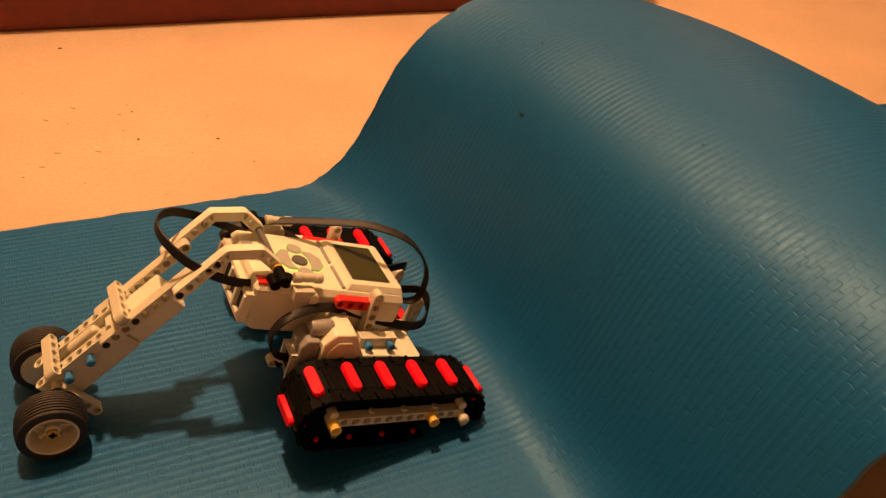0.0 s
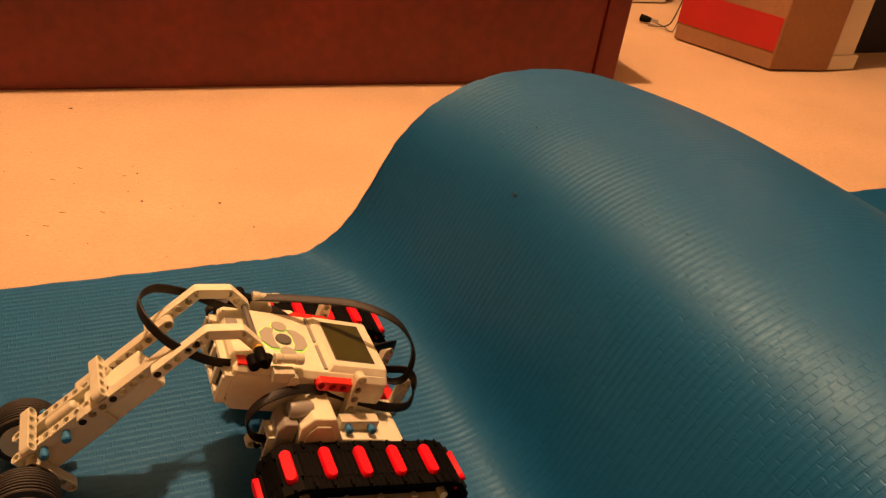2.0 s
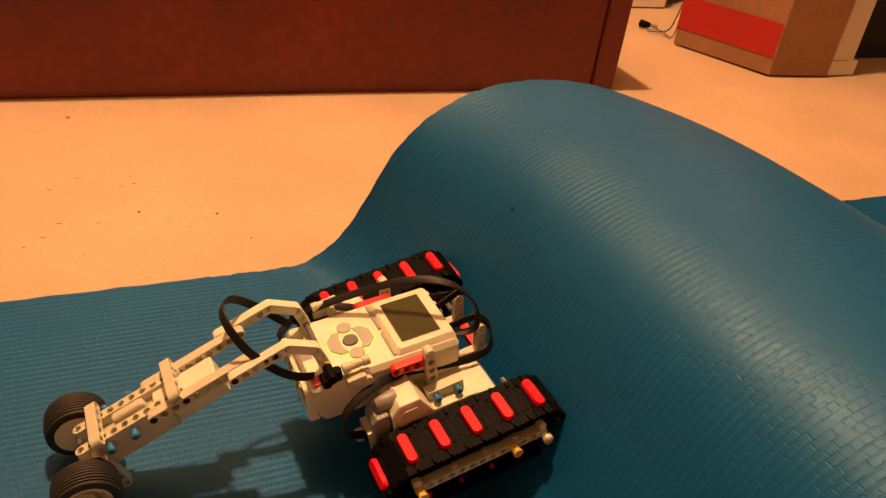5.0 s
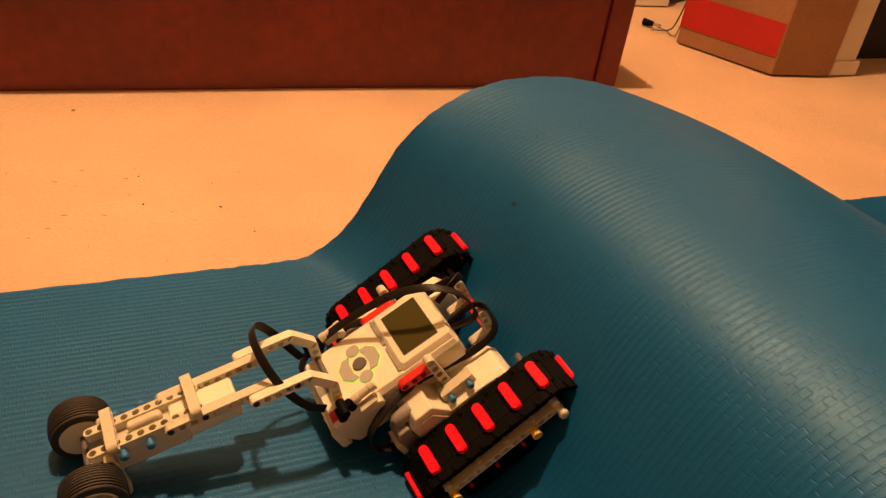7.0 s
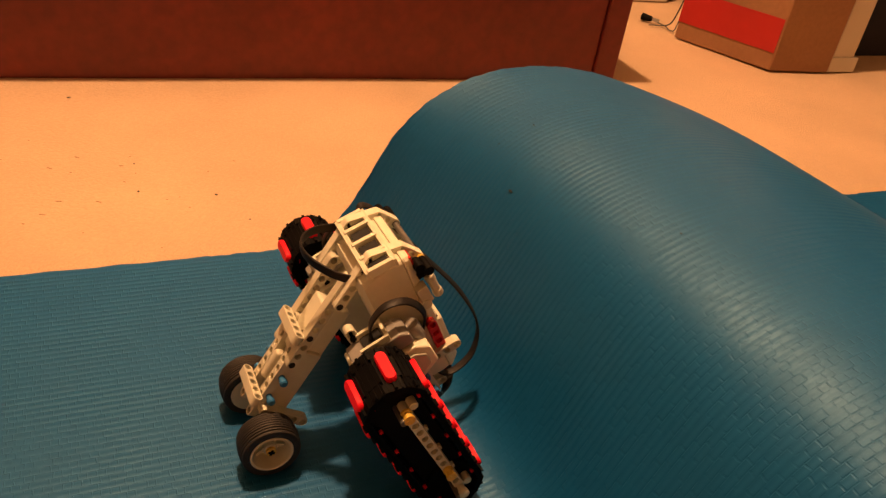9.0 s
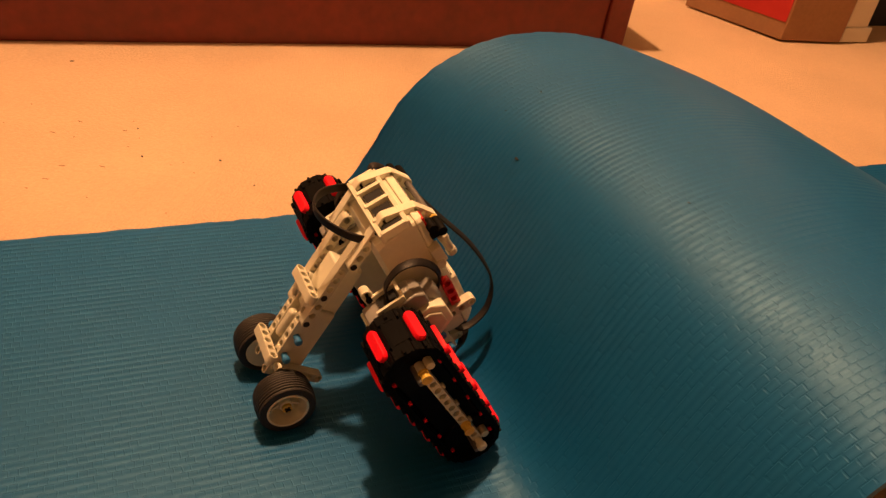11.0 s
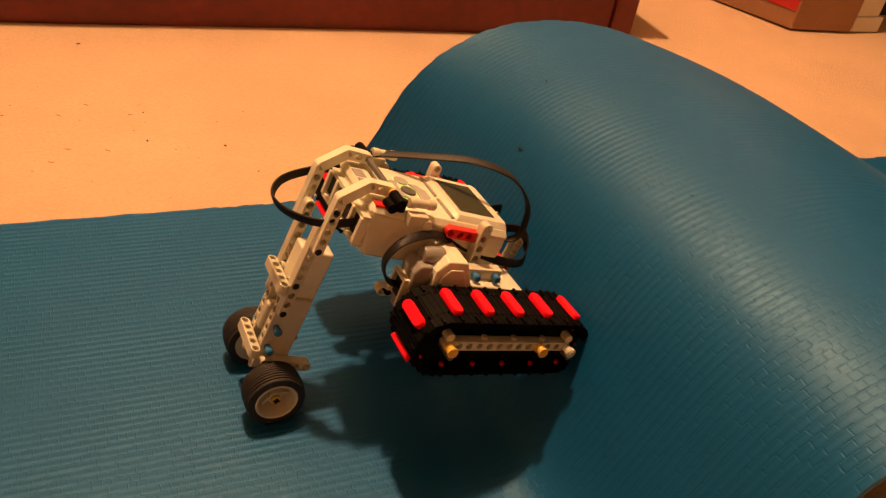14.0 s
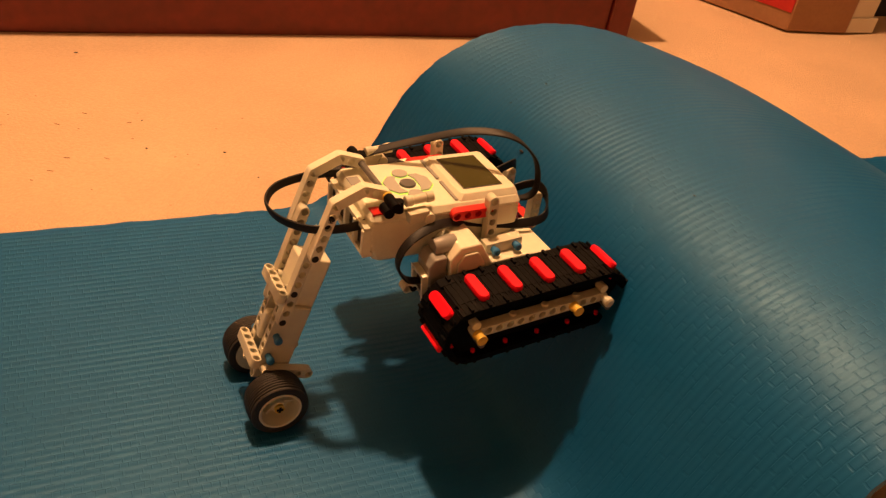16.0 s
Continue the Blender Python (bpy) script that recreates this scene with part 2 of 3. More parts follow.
# the same along the middle and the near side, where the face is steeper and the shoulder tighter
NEAR_PROFILE = [(-2.0, 0.006), (0.10, 0.006), (0.141, 0.0062), (0.158, 0.008), (0.174, 0.016), (0.187, 0.030), (0.199, 0.054), (0.211, 0.084), (0.223, 0.112),
                (0.234, 0.136), (0.247, 0.157), (0.264, 0.174), (0.288, 0.188), (0.321, 0.198), (0.371, 0.203), (0.421, 0.200), (0.485, 0.187), (0.55, 0.161),
                (0.62, 0.127), (0.70, 0.085), (0.78, 0.046), (0.85, 0.019), (0.93, 0.0062), (3.0, 0.006)]


def mat_height(s, profile):
    for i in range(len(profile) - 1):
        if s <= profile[i + 1][0]:
            break
    (s0, z0), (s1, z1) = profile[i], profile[i + 1]

    def slope(k):
        k0, k1 = max(k - 1, 0), min(k + 1, len(profile) - 1)
        return (profile[k1][1] - profile[k0][1]) / (profile[k1][0] - profile[k0][0])
    h = s1 - s0
    t = (s - s0) / h
    a, b = slope(i) * h, slope(i + 1) * h
    if i == 0:
        return 0.006
    return (2 * t ** 3 - 3 * t * t + 1) * z0 + (t ** 3 - 2 * t * t + t) * a + (3 * t * t - 2 * t ** 3) * z1 + (t ** 3 - t * t) * b


MAT_WIDTH, RIB = 0.524, 0.0060
Q_TABLE = np.arange(-2.0, 3.0, 0.001)
Z_FAR = np.array([mat_height(q, PROFILE) for q in Q_TABLE])
Z_NEAR = np.array([mat_height(q, NEAR_PROFILE) for q in Q_TABLE])


def mat_surface(s, w):
    """Height of the mat; the fold starts sooner at the far edge and runs straight across from there."""
    q = s - 0.050 * (1 - np.exp(-np.maximum(w, 0) / 0.08))
    mix = np.clip(w / 0.16, 0, 1)
    taps = [(k * 0.0012, math.exp(-0.08 * k * k)) for k in range(-6, 7)]
    far, near = (sum(np.interp(q + k, Q_TABLE, table) * g for k, g in taps) / sum(g for k, g in taps) for table in (Z_FAR, Z_NEAR))
    return far + (near - far) * mix * mix * (3 - 2 * mix)


def foam_mat():
    ss = np.concatenate([np.arange(-0.62, 0.06, 0.02), np.arange(0.06, 0.96, 0.005), np.arange(0.96, 1.3, 0.05)])
    cols = int(MAT_WIDTH / RIB) * 6
    ww = np.linspace(0, MAT_WIDTH, cols + 1)
    S, W = np.meshgrid(ss, ww, indexing="ij")
    Z = mat_surface(S, W)
    G = (mat_surface(S + 0.002, W) - mat_surface(S - 0.002, W)) / 0.004
    ln = np.hypot(1, G)
    patch = 0.5 + 0.5 * np.sin(S * 23 + 3 * np.sin(W * 19)) * np.sin(W * 31 + 2 * np.sin(S * 17))
    lift = 0.00015 * np.cos(2 * np.pi * np.arange(cols + 1) / 6)[None, :] * (0.2 + 0.8 * patch)
    lift += 0.0005 * np.sin(S * 21 + 1.7 * np.sin(W * 13)) * np.sin(W * 17 + 0.6) * np.clip(Z / 0.05, 0, 1)
    rag = 0.0007 * (np.sin(ss * 410) + np.sin(ss * 173 + 1.1))
    WE = W.copy()
    WE[:, 0] += rag
    WE[:, -1] += rag[::-1]
    d, e, o = (np.array(v) for v in (D, E, MAT_O))
    SX = S - G / ln * lift
    top = o + SX[..., None] * d + WE[..., None] * e + (Z + lift / ln)[..., None] * np.array((0, 0, 1.0))
    n = cols + 1
    verts = [top.reshape(-1, 3)]
    uvs = [np.stack([S, W], -1).reshape(-1, 2)]
    under = list(range(0, cols, 16)) + [cols]
    rows_n, m = len(ss), len(under)
    SB, GB, LB, ZB = S[:, under], G[:, under], ln[:, under], Z[:, under]
    low = o + (SB + GB / LB * 0.0055)[..., None] * d + WE[:, under][..., None] * e + (ZB - 0.0055 / LB)[..., None] * np.array((0, 0, 1.0))
    verts.append(low.reshape(-1, 3))
    uvs.append(np.stack([SB, W[:, under]], -1).reshape(-1, 2))
    b0 = rows_n * n
    faces = []
    for i in range(rows_n - 1):
        a, u = i * n, b0 + i * m
        faces += [(a + c, a + c + 1, a + c + n + 1, a + c + n) for c in range(cols)]
        faces += [(u + c, u + c + m, u + c + m + 1, u + c + 1) for c in range(m - 1)]
        faces += [(a, a + n, u + m, u), (a + cols, u + m - 1, u + 2 * m - 1, a + n + cols)]
    me = bpy.data.meshes.new("exercise_mat")
    me.from_pydata(np.concatenate(verts).tolist(), [], faces)
    layer = me.uv_layers.new(name="UVMap")
    idx = np.empty(len(me.loops), dtype=np.int32)
    me.loops.foreach_get("vertex_index", idx)
    layer.data.foreach_set("uv", np.concatenate(uvs).astype(np.float32)[idx].ravel())
    me.materials.append(FOAM)
    me.shade_smooth()
    me.set_sharp_from_angle(angle=radians(50))
    return tagged(new("exercise_mat", me), "teal ribbed foam exercise mat, bulging into a tall fold", "exercise mat")


def room_shell():
    floor_sheet()
    # unseen ceiling, dulled to hold down the bounce into the shadows
    tagged(local_box("ceiling", (-2.4, -2.0, 2.42), (2.9, 3.2, 2.5), CEILING), "unseen dull ceiling added to close the room and bounce light", "ceiling", "", "structure")
    # west, east and south walls are unseen, added for the light they bounce
    walls = (("wall_west", (-2.45, -2.0, 0), (-2.35, 3.2, 2.42)), ("wall_east", (2.6, -2.0, 0), (2.7, 3.2, 2.42)),
             ("wall_south", (-2.35, 2.9, 0), (2.6, 3.0, 2.42)), ("wall_north", (-2.35, -1.12, 0), (1.33, -0.97, 2.42)), ("wall_hall", (1.0, -2.0, 0), (2.6, -1.9, 2.42)))
    for name, lo, hi in walls:
        tagged(local_box(name, lo, hi, WALL), "cream painted room wall, the unseen ones added for bounce light", "wall", "", "structure")


def skirting():
    tagged(local_box("baseboard", (-2.35, -0.97, 0), (1.325, -0.955, 0.09), TRIM, bevel=0.003), "white painted baseboard along the wall", "baseboard", "", "structure")


def furniture():
    """A long, low red-brown bed base that stands along the mat."""
    base = tagged(new("bed_base"), "low dark red-brown stained wooden bed base on the carpet", "bed base")
    y0 = 0.0
    x0, x1 = -2.15, 0.0
    turn = radians(24.58)
    base.matrix_world = Matrix(((math.cos(turn), math.sin(turn), 0, 0.266), (math.sin(turn), -math.cos(turn), 0, 1.375), (0, 0, 1, 0), (0, 0, 0, 1)))
    bm = bmesh.new()
    box(bm, (x0, y0 - 0.42, -0.002), (x1 - 0.0438, y0 - 0.006, 0.175))
    part("front_panel", bm, RED_WOOD, base, bevel=0.003)
    bm = bmesh.new()
    box(bm, (x1 - 0.043, y0 - 0.425, 0.0), (x1, y0, 0.180))
    part("end_post", bm, RED_WOOD, base, bevel=0.004)
    bm = bmesh.new()
    box(bm, (x0 - 0.03, y0 - 0.43, 0.182), (x1 + 0.015, y0 + 0.012, 0.205))
    part("top_board", bm, RED_WOOD, base, bevel=0.005)


def carton():
    c = tagged(new("cardboard_box"), "brown cardboard box with a broad red printed band", "box")
    a, b, d = Vector((0.436, 1.727)), Vector((0.607, 1.589)), Vector((0.745, 1.644))
    e = a + d - b
    H = 0.42
    bm = bmesh.new()
    lo = [bm.verts.new((p.x, p.y, 0.002)) for p in (a, b, d, e)]
    hi = [bm.verts.new((p.x, p.y, H)) for p in (a, b, d, e)]
    bm.faces.new(lo[::-1])
    bm.faces.new(hi)
    for i in range(4):
        bm.faces.new((lo[i], lo[(i + 1) % 4], hi[(i + 1) % 4], hi[i]))
    part("carton", bm, CARD, c, bevel=0.003)
    n = Vector(((b - a).y, -(b - a).x)).normalized() * 0.0015
    for z0, z1 in ((0.038, 0.105),):
        bm = bmesh.new()
        p, q = a.lerp(b, 0.0) + n, a.lerp(b, 0.985) + n
        bm.faces.new([bm.verts.new(v) for v in ((p.x, p.y, z0), (q.x, q.y, z0), (q.x, q.y, z1), (p.x, p.y, z1))])
        r = bmesh.ops.extrude_face_region(bm, geom=bm.faces[:])
        bmesh.ops.translate(bm, verts=[v for v in r["geom"] if isinstance(v, bmesh.types.BMVert)], vec=(-n.x * 0.6, -n.y * 0.6, 0))
        part("red_band", bm, TAPE, c, "broad red printed band", smooth=False)


def door_side():
    """The end of a wall with its white casing, and a navy block for the dark opening past it."""
    jamb = tagged(new("door_casing"), "white painted door casing with a plinth block", "door casing", "", "structure")
    p = Vector((0.748, 1.652, 0))
    m = Matrix.Translation(p) @ ROOM.to_3x3().to_4x4()
    jamb.matrix_world = m
    bm = bmesh.new()
    box(bm, (0.004, -0.42, 0), (0.066, -0.004, 2.1))
    part("casing_board", bm, TRIM, jamb, bevel=0.003)
    bm = bmesh.new()
    box(bm, (0.0, -0.42, 0), (0.078, 0.0, 0.032))
    part("plinth_block", bm, TRIM, jamb, bevel=0.003)
    # Added block: its navy stands in for the dark of the opening
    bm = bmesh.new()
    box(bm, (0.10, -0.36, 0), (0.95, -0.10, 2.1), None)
    dark = finish("dark_opening_block", bm, NAVY)
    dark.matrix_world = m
    tagged(dark, "dark navy block standing in for the dark opening past the door casing", "curtain")


def power_cord():
    cord = tagged(new("power_cord"), "thin dark power cord with a plug lying on the carpet", "cord")
    bm = bmesh.new()
    pts = [(0.46, 1.76, 0.30), (0.452, 1.775, 0.12), (0.442, 1.79, 0.03), (0.43, 1.795, 0.008), (0.415, 1.81, 0.006), (0.40, 1.82, 0.008)]
    ribbon(bm, [tuple(c * 1000 for c in p) for p in pts], [(1, 0, 0), (1, 0, 0)], 3.2, 2.6)
    part("cable", bm, DARK_GREY, cord)
    bm = bmesh.new()
    loop = [(0.472, 1.77, 0.30), (0.460, 1.785, 0.10), (0.447, 1.778, 0.012), (0.436, 1.768, 0.004), (0.431, 1.782, 0.004), (0.428, 1.80, 0.004), (0.408, 1.795, 0.004), (0.390, 1.79, 0.004)]
    ribbon(bm, [tuple(c * 1000 for c in p) for p in loop], [(1, 0, 0), (1, 0, 0)], 2.6, 2.2)
    part("cable", bm, DARK_GREY, cord)
    bm = bmesh.new()
    for k in (-1, 1):
        box(bm, (k * 0.004 - 0.0012, -0.030, -0.003), (k * 0.004 + 0.0012, -0.016, 0.003), Matrix.Translation((0.388, 1.83, 0.009)) @ pose(0, 0, 0, 0, 0, 60))
    part("prong", bm, MID_GREY, cord)
    bm = bmesh.new()
    lathe(bm, [(0.003, -0.016), (0.006, -0.012), (0.008, 0.002), (0.0085, 0.010), (0.004, 0.012)], 12, Matrix.Translation((0.388, 1.83, 0.009)) @ pose(0, 0, 0, 0, 0, 60))
    part("plug", bm, BLACK, cord, "black plug")


def crumb(name, p, size, mat, label, category):
    bm = bmesh.new()
    bmesh.ops.create_icosphere(bm, subdivisions=1, radius=size)
    for v in bm.verts:
        v.co *= 0.7 + 0.5 * random.random()
        v.co.z *= 0.45
        v.co.x *= 1.7
    ob = finish(name, bm, mat)
    ob.matrix_world = Matrix.Translation(p) @ pose(0, 0, 0, 0, 0, 360 * random.random())
    tagged(ob, label, category, "crumbs on the floor")


def crumbs():
    for s, w, size in ((0.328, 0.11, 0.0011), (0.299, 0.107, 0.0009), (0.286, 0.162, 0.0016), (0.343, 0.304, 0.0008)):
        z = float(mat_surface(np.array(s), np.array(w)))
        crumb("crumb", MAT_O + D * s + E * w + Vector((0, 0, z + size * 0.3)), size, HOLE, "tiny dark crumb lying on the mat", "crumb")
    for x, y, size in ((-0.509, 0.948, 0.0016), (-0.33, 0.74, 0.0013), (-0.25, 0.76, 0.0012), (-0.36, 0.80, 0.0010), (-0.2, 0.72, 0.0010)):
        crumb("lint", Vector((x, y, size * 0.3)), size, HOLE, "tiny dark lint fleck on the carpet", "lint")

    bm = bmesh.new()
    for k in range(22):
        x, y = -0.50 + 0.36 * random.random(), 0.62 + 0.24 * random.random()
        y += 0.25 * (x + 0.35)
        ln = 0.0006 + 0.0026 * random.random() ** 2
        box(bm, (-ln, -0.0002, -0.0004), (ln, 0.0002, 0.0002), Matrix.Translation((x, y, 0.0003)) @ pose(0, 0, 0, 0, 0, 40 * random.random() - 10))
    tagged(finish("lint_specks", bm, CARD, smooth=False), "scattered thin brown fibres lying on the carpet", "lint", "", "stuff")


# ---- the robot; its space: x ahead, y to its left, z up, millimetres in the code ----
AXLE_X, AXLE_Z, LOOP_R, LINKS = 48.0, 22.6, 19.8, 26
LOOP = 4 * AXLE_X + 2 * math.pi * LOOP_R
PITCH = LOOP / LINKS


def loop_pose(u, y):
    """The pose on the endless track at u millimetres along it: x along the track, z outwards."""
    u %= LOOP
    st, arc = 2 * AXLE_X, math.pi * LOOP_R
    if u < st:
        x, z, a = -AXLE_X + u, LOOP_R, 0
    elif u < st + arc:
        a = (u - st) / LOOP_R
        x, z = AXLE_X + LOOP_R * math.sin(a), LOOP_R * math.cos(a)
    elif u < 2 * st + arc:
        x, z, a = AXLE_X - (u - st - arc), -LOOP_R, math.pi
    else:
        a = math.pi + (u - 2 * st - arc) / LOOP_R
        x, z = -AXLE_X + LOOP_R * math.sin(a), LOOP_R * math.cos(a)
    return pose(x * MM, y * MM, (z + AXLE_Z) * MM, 0, math.degrees(a), 0)


def link_mesh():
    bm = bmesh.new()
    h = PITCH / 2
    for y0, y1, x0, x1, z0, z1 in ((-19.5, 19.5, -h + 0.3, h - 0.3, -1.8, 1.2), (-19.5, -12, -h - 1.2, h - 2.2, -2.6, 1.6), (12, 19.5, -h - 1.2, h - 2.2, -2.6, 1.6), (-9, 9, -h + 2.2, h + 1.2, -2.6, 1.6),
                                   (-19.0, -14, -0.9, 0.9, 1.2, 3.4), (14, 19.0, -0.9, 0.9, 1.2, 3.4), (-19.2, 19.2, -4.6, -3.4, 1.2, 1.9), (-19.2, 19.2, 3.4, 4.6, 1.2, 1.9), (-13.5, 13.5, -0.6, 0.6, 1.2, 1.8)):
        box(bm, (x0 * MM, y0 * MM, z0 * MM), (x1 * MM, y1 * MM, z1 * MM))
    bmesh.ops.recalc_face_normals(bm, faces=bm.faces)
    me = bpy.data.meshes.new("track_link")
    bm.to_mesh(me)
    bm.free()
    me.materials.append(BLACK)
    return me


def pad_mesh():
    """A rounded red rubber bar that lies across the link."""
    bm = bmesh.new()
    pts = []
    n = 6
    for end in (1, -1):
        for i in range(n + 1):
            a = math.pi * i / n
            pts.append((end * 3.9 * math.cos(a), end * (9.0 + 3.9 * math.sin(a))))
    rings = []
    for z, k in ((1.0, 1.0), (4.3, 1.0), (5.4, 0.82)):
        rings.append([bm.verts.new((x * k * MM, (y if abs(y) < 9 else math.copysign(9, y) + (y - math.copysign(9, y)) * k) * MM, z * MM)) for x, y in pts])
    k = len(pts)
    for a, b in zip(rings, rings[1:]):
        for i in range(k):
            bm.faces.new((a[i], a[(i + 1) % k], b[(i + 1) % k], b[i]))
    bm.faces.new(rings[-1])
    bm.faces.new(rings[0][::-1])
    for y in (-14.5, 14.5):
        lathe(bm, [(1.6, -1.6), (1.6, 1.6)], 8, Matrix.Translation((0, y * MM, -3.2 * MM)) @ Matrix.Rotation(math.pi / 2, 4, "X") @ Matrix.Scale(MM, 4))
    bmesh.ops.recalc_face_normals(bm, faces=bm.faces)
    me = bpy.data.meshes.new("rubber_pad")
    bm.to_mesh(me)
    bm.free()
    me.materials.append(RED)
    me.shade_smooth()
    me.set_sharp_from_angle(angle=radians(40))
    return me


robot = tagged(new("toy_robot"), "white and grey construction-toy robot on black tracks with a wheeled tail", "robot")
TRACK_Y, BEAM_Z, FAR_IN = 88.5, 26.5, 9.0


def reach(side, y):
    """The distance from the middle, with the far side set closer in."""
    return side * (y - (FAR_IN if side > 0 else 0))


links = []


def tracks():
    lm, pm = link_mesh(), pad_mesh()
    for side in (-1, 1):
        for i in range(LINKS):
            ob = new("track_link", lm)
            ob.parent = robot
            links.append((ob, side, i))
            if i % 2 == 0:
                pad = new("rubber_pad", pm)
                pad.parent = ob
                tagged(pad, "bright red rubber pad")
        for x in (-AXLE_X, AXLE_X):
            bm = bmesh.new()
            lathe(bm, [(6, -13), (17.5, -13), (18.5, -11.5), (18.5, -9), (9, -8), (9, 8), (18.5, 9), (18.5, 11.5), (17.5, 13), (6, 13)], 20, mmpose(x, reach(side, TRACK_Y), AXLE_Z))
            sprocket = part("sprocket", bm, BLACK, robot)
            for k in range(10):
                bm = bmesh.new()
                box(bm, (-2.2, -4, 8.8), (2.2, 4, 18.4), mmpose(x, reach(side, TRACK_Y), AXLE_Z, 0, 36 * k, 0))
                part("tooth", bm, BLACK, sprocket)
            bm = bmesh.new()
            lathe(bm, [(2.2, -28), (2.2, 40)], 10, mmpose(x, reach(side, TRACK_Y), AXLE_Z, 0, 0, 180 if side > 0 else 0))
            part("axle", bm, DARK_GREY, robot)
        bm = bmesh.new()
        beam_cells(bm, 13, way(-AXLE_X, BEAM_Z, 1, 0, reach(side, 106.0)), holes=False, half=3.4)
        for k in (3, 6, 9):
            lathe(bm, [(2.4, -1.2), (2.4, 1.2)], 10, mmpose(-AXLE_X + 8 * k + 4, reach(side, 105), BEAM_Z + 4.0, 90))
        part("side_beam", bm, LIGHT_GREY, robot, "light grey straight beam with holes", bevel=0.0004)
        bm = bmesh.new()
        ends = [(x + 15.5 * math.sin(a), AXLE_Z + 15.5 * math.cos(a)) for x, turn in ((AXLE_X, 0), (-AXLE_X, 180)) for a in [radians(turn + 20 * k) for k in range(10)]]
        prism(bm, [(x * MM, z * MM) for x, z in ends], reach(side, 76) * MM, reach(side, 99) * MM)
        part("track_frame", bm, BLACK, robot, "black frame inside the track", bevel=0.001)
        bm = bmesh.new()
        beam_cells(bm, 11, way(-40, AXLE_Z, 1, 0, reach(side, 73.0)))
        part("side_beam", bm, DARK_GREY, robot, "dark beam behind the track")
        for k, r in ((0, 3.7), (9, 3.7)):
            bm = bmesh.new()
            x = -AXLE_X + 8 * k
            lathe(bm, [(r, -3.5), (r, -2), (3.2, -1.6), (3.2, 1.6), (r, 2), (r, 3.5)], 16, mmpose(x, reach(side, 113.2), BEAM_Z))
            for a in (0, 90):
                box(bm, (-2.1, -3.9, -0.7), (2.1, -3.4, 0.7), mmpose(x, reach(side, 113.2), BEAM_Z, 0, a + 20, 0 if side < 0 else 180))
            part("bush", bm, YELLOW, robot, "yellow bush")
        for x in (-AXLE_X - 0.5, AXLE_X):
            bm = bmesh.new()
            lathe(bm, [(2.6, -3.6), (3.1, -3.2), (3.1, 3.2), (2.6, 3.6)], 14, mmpose(x, reach(side, 106), BEAM_Z + 6.2))
            part("pin_end", bm, LIGHT_GREY, robot)
        bm = bmesh.new()
        lathe(bm, [(2.3, -9), (3.7, -8), (3.7, -5), (2.8, -4.5), (2.8, 3)], 14, mmpose(AXLE_X, reach(side, 109), BEAM_Z, 0, 0, 0 if side < 0 else 180))
        part("axle_end", bm, LIGHT_GREY, robot)


TILT = 5.0
BRICK = pose(-0.003, -0.004, 0.077, 0, TILT, 0) @ Matrix.Diagonal((MM, 1.06 * MM, MM, 1))


def loft(bm, sections, m):
    """Closed rings of equal length, joined in order and capped."""
    rings = [[bm.verts.new(p) for p in s] for s in sections]
    k = len(rings[0])
    for a, b in zip(rings, rings[1:]):
        for i in range(k):
            bm.faces.new((a[i], a[(i + 1) % k], b[(i + 1) % k], b[i]))
    bm.faces.new(rings[0][::-1])
    bm.faces.new(rings[-1])
    bmesh.ops.transform(bm, matrix=m, verts=[v for r in rings for v in r])


def rect(x0, x1, y, z, c=2.0):
    return [(x0 + c, -y, z), (x1 - c, -y, z), (x1, -y + c, z), (x1, y - c, z), (x1 - c, y, z), (x0 + c, y, z), (x0, y - c, z), (x0, -y + c, z)]


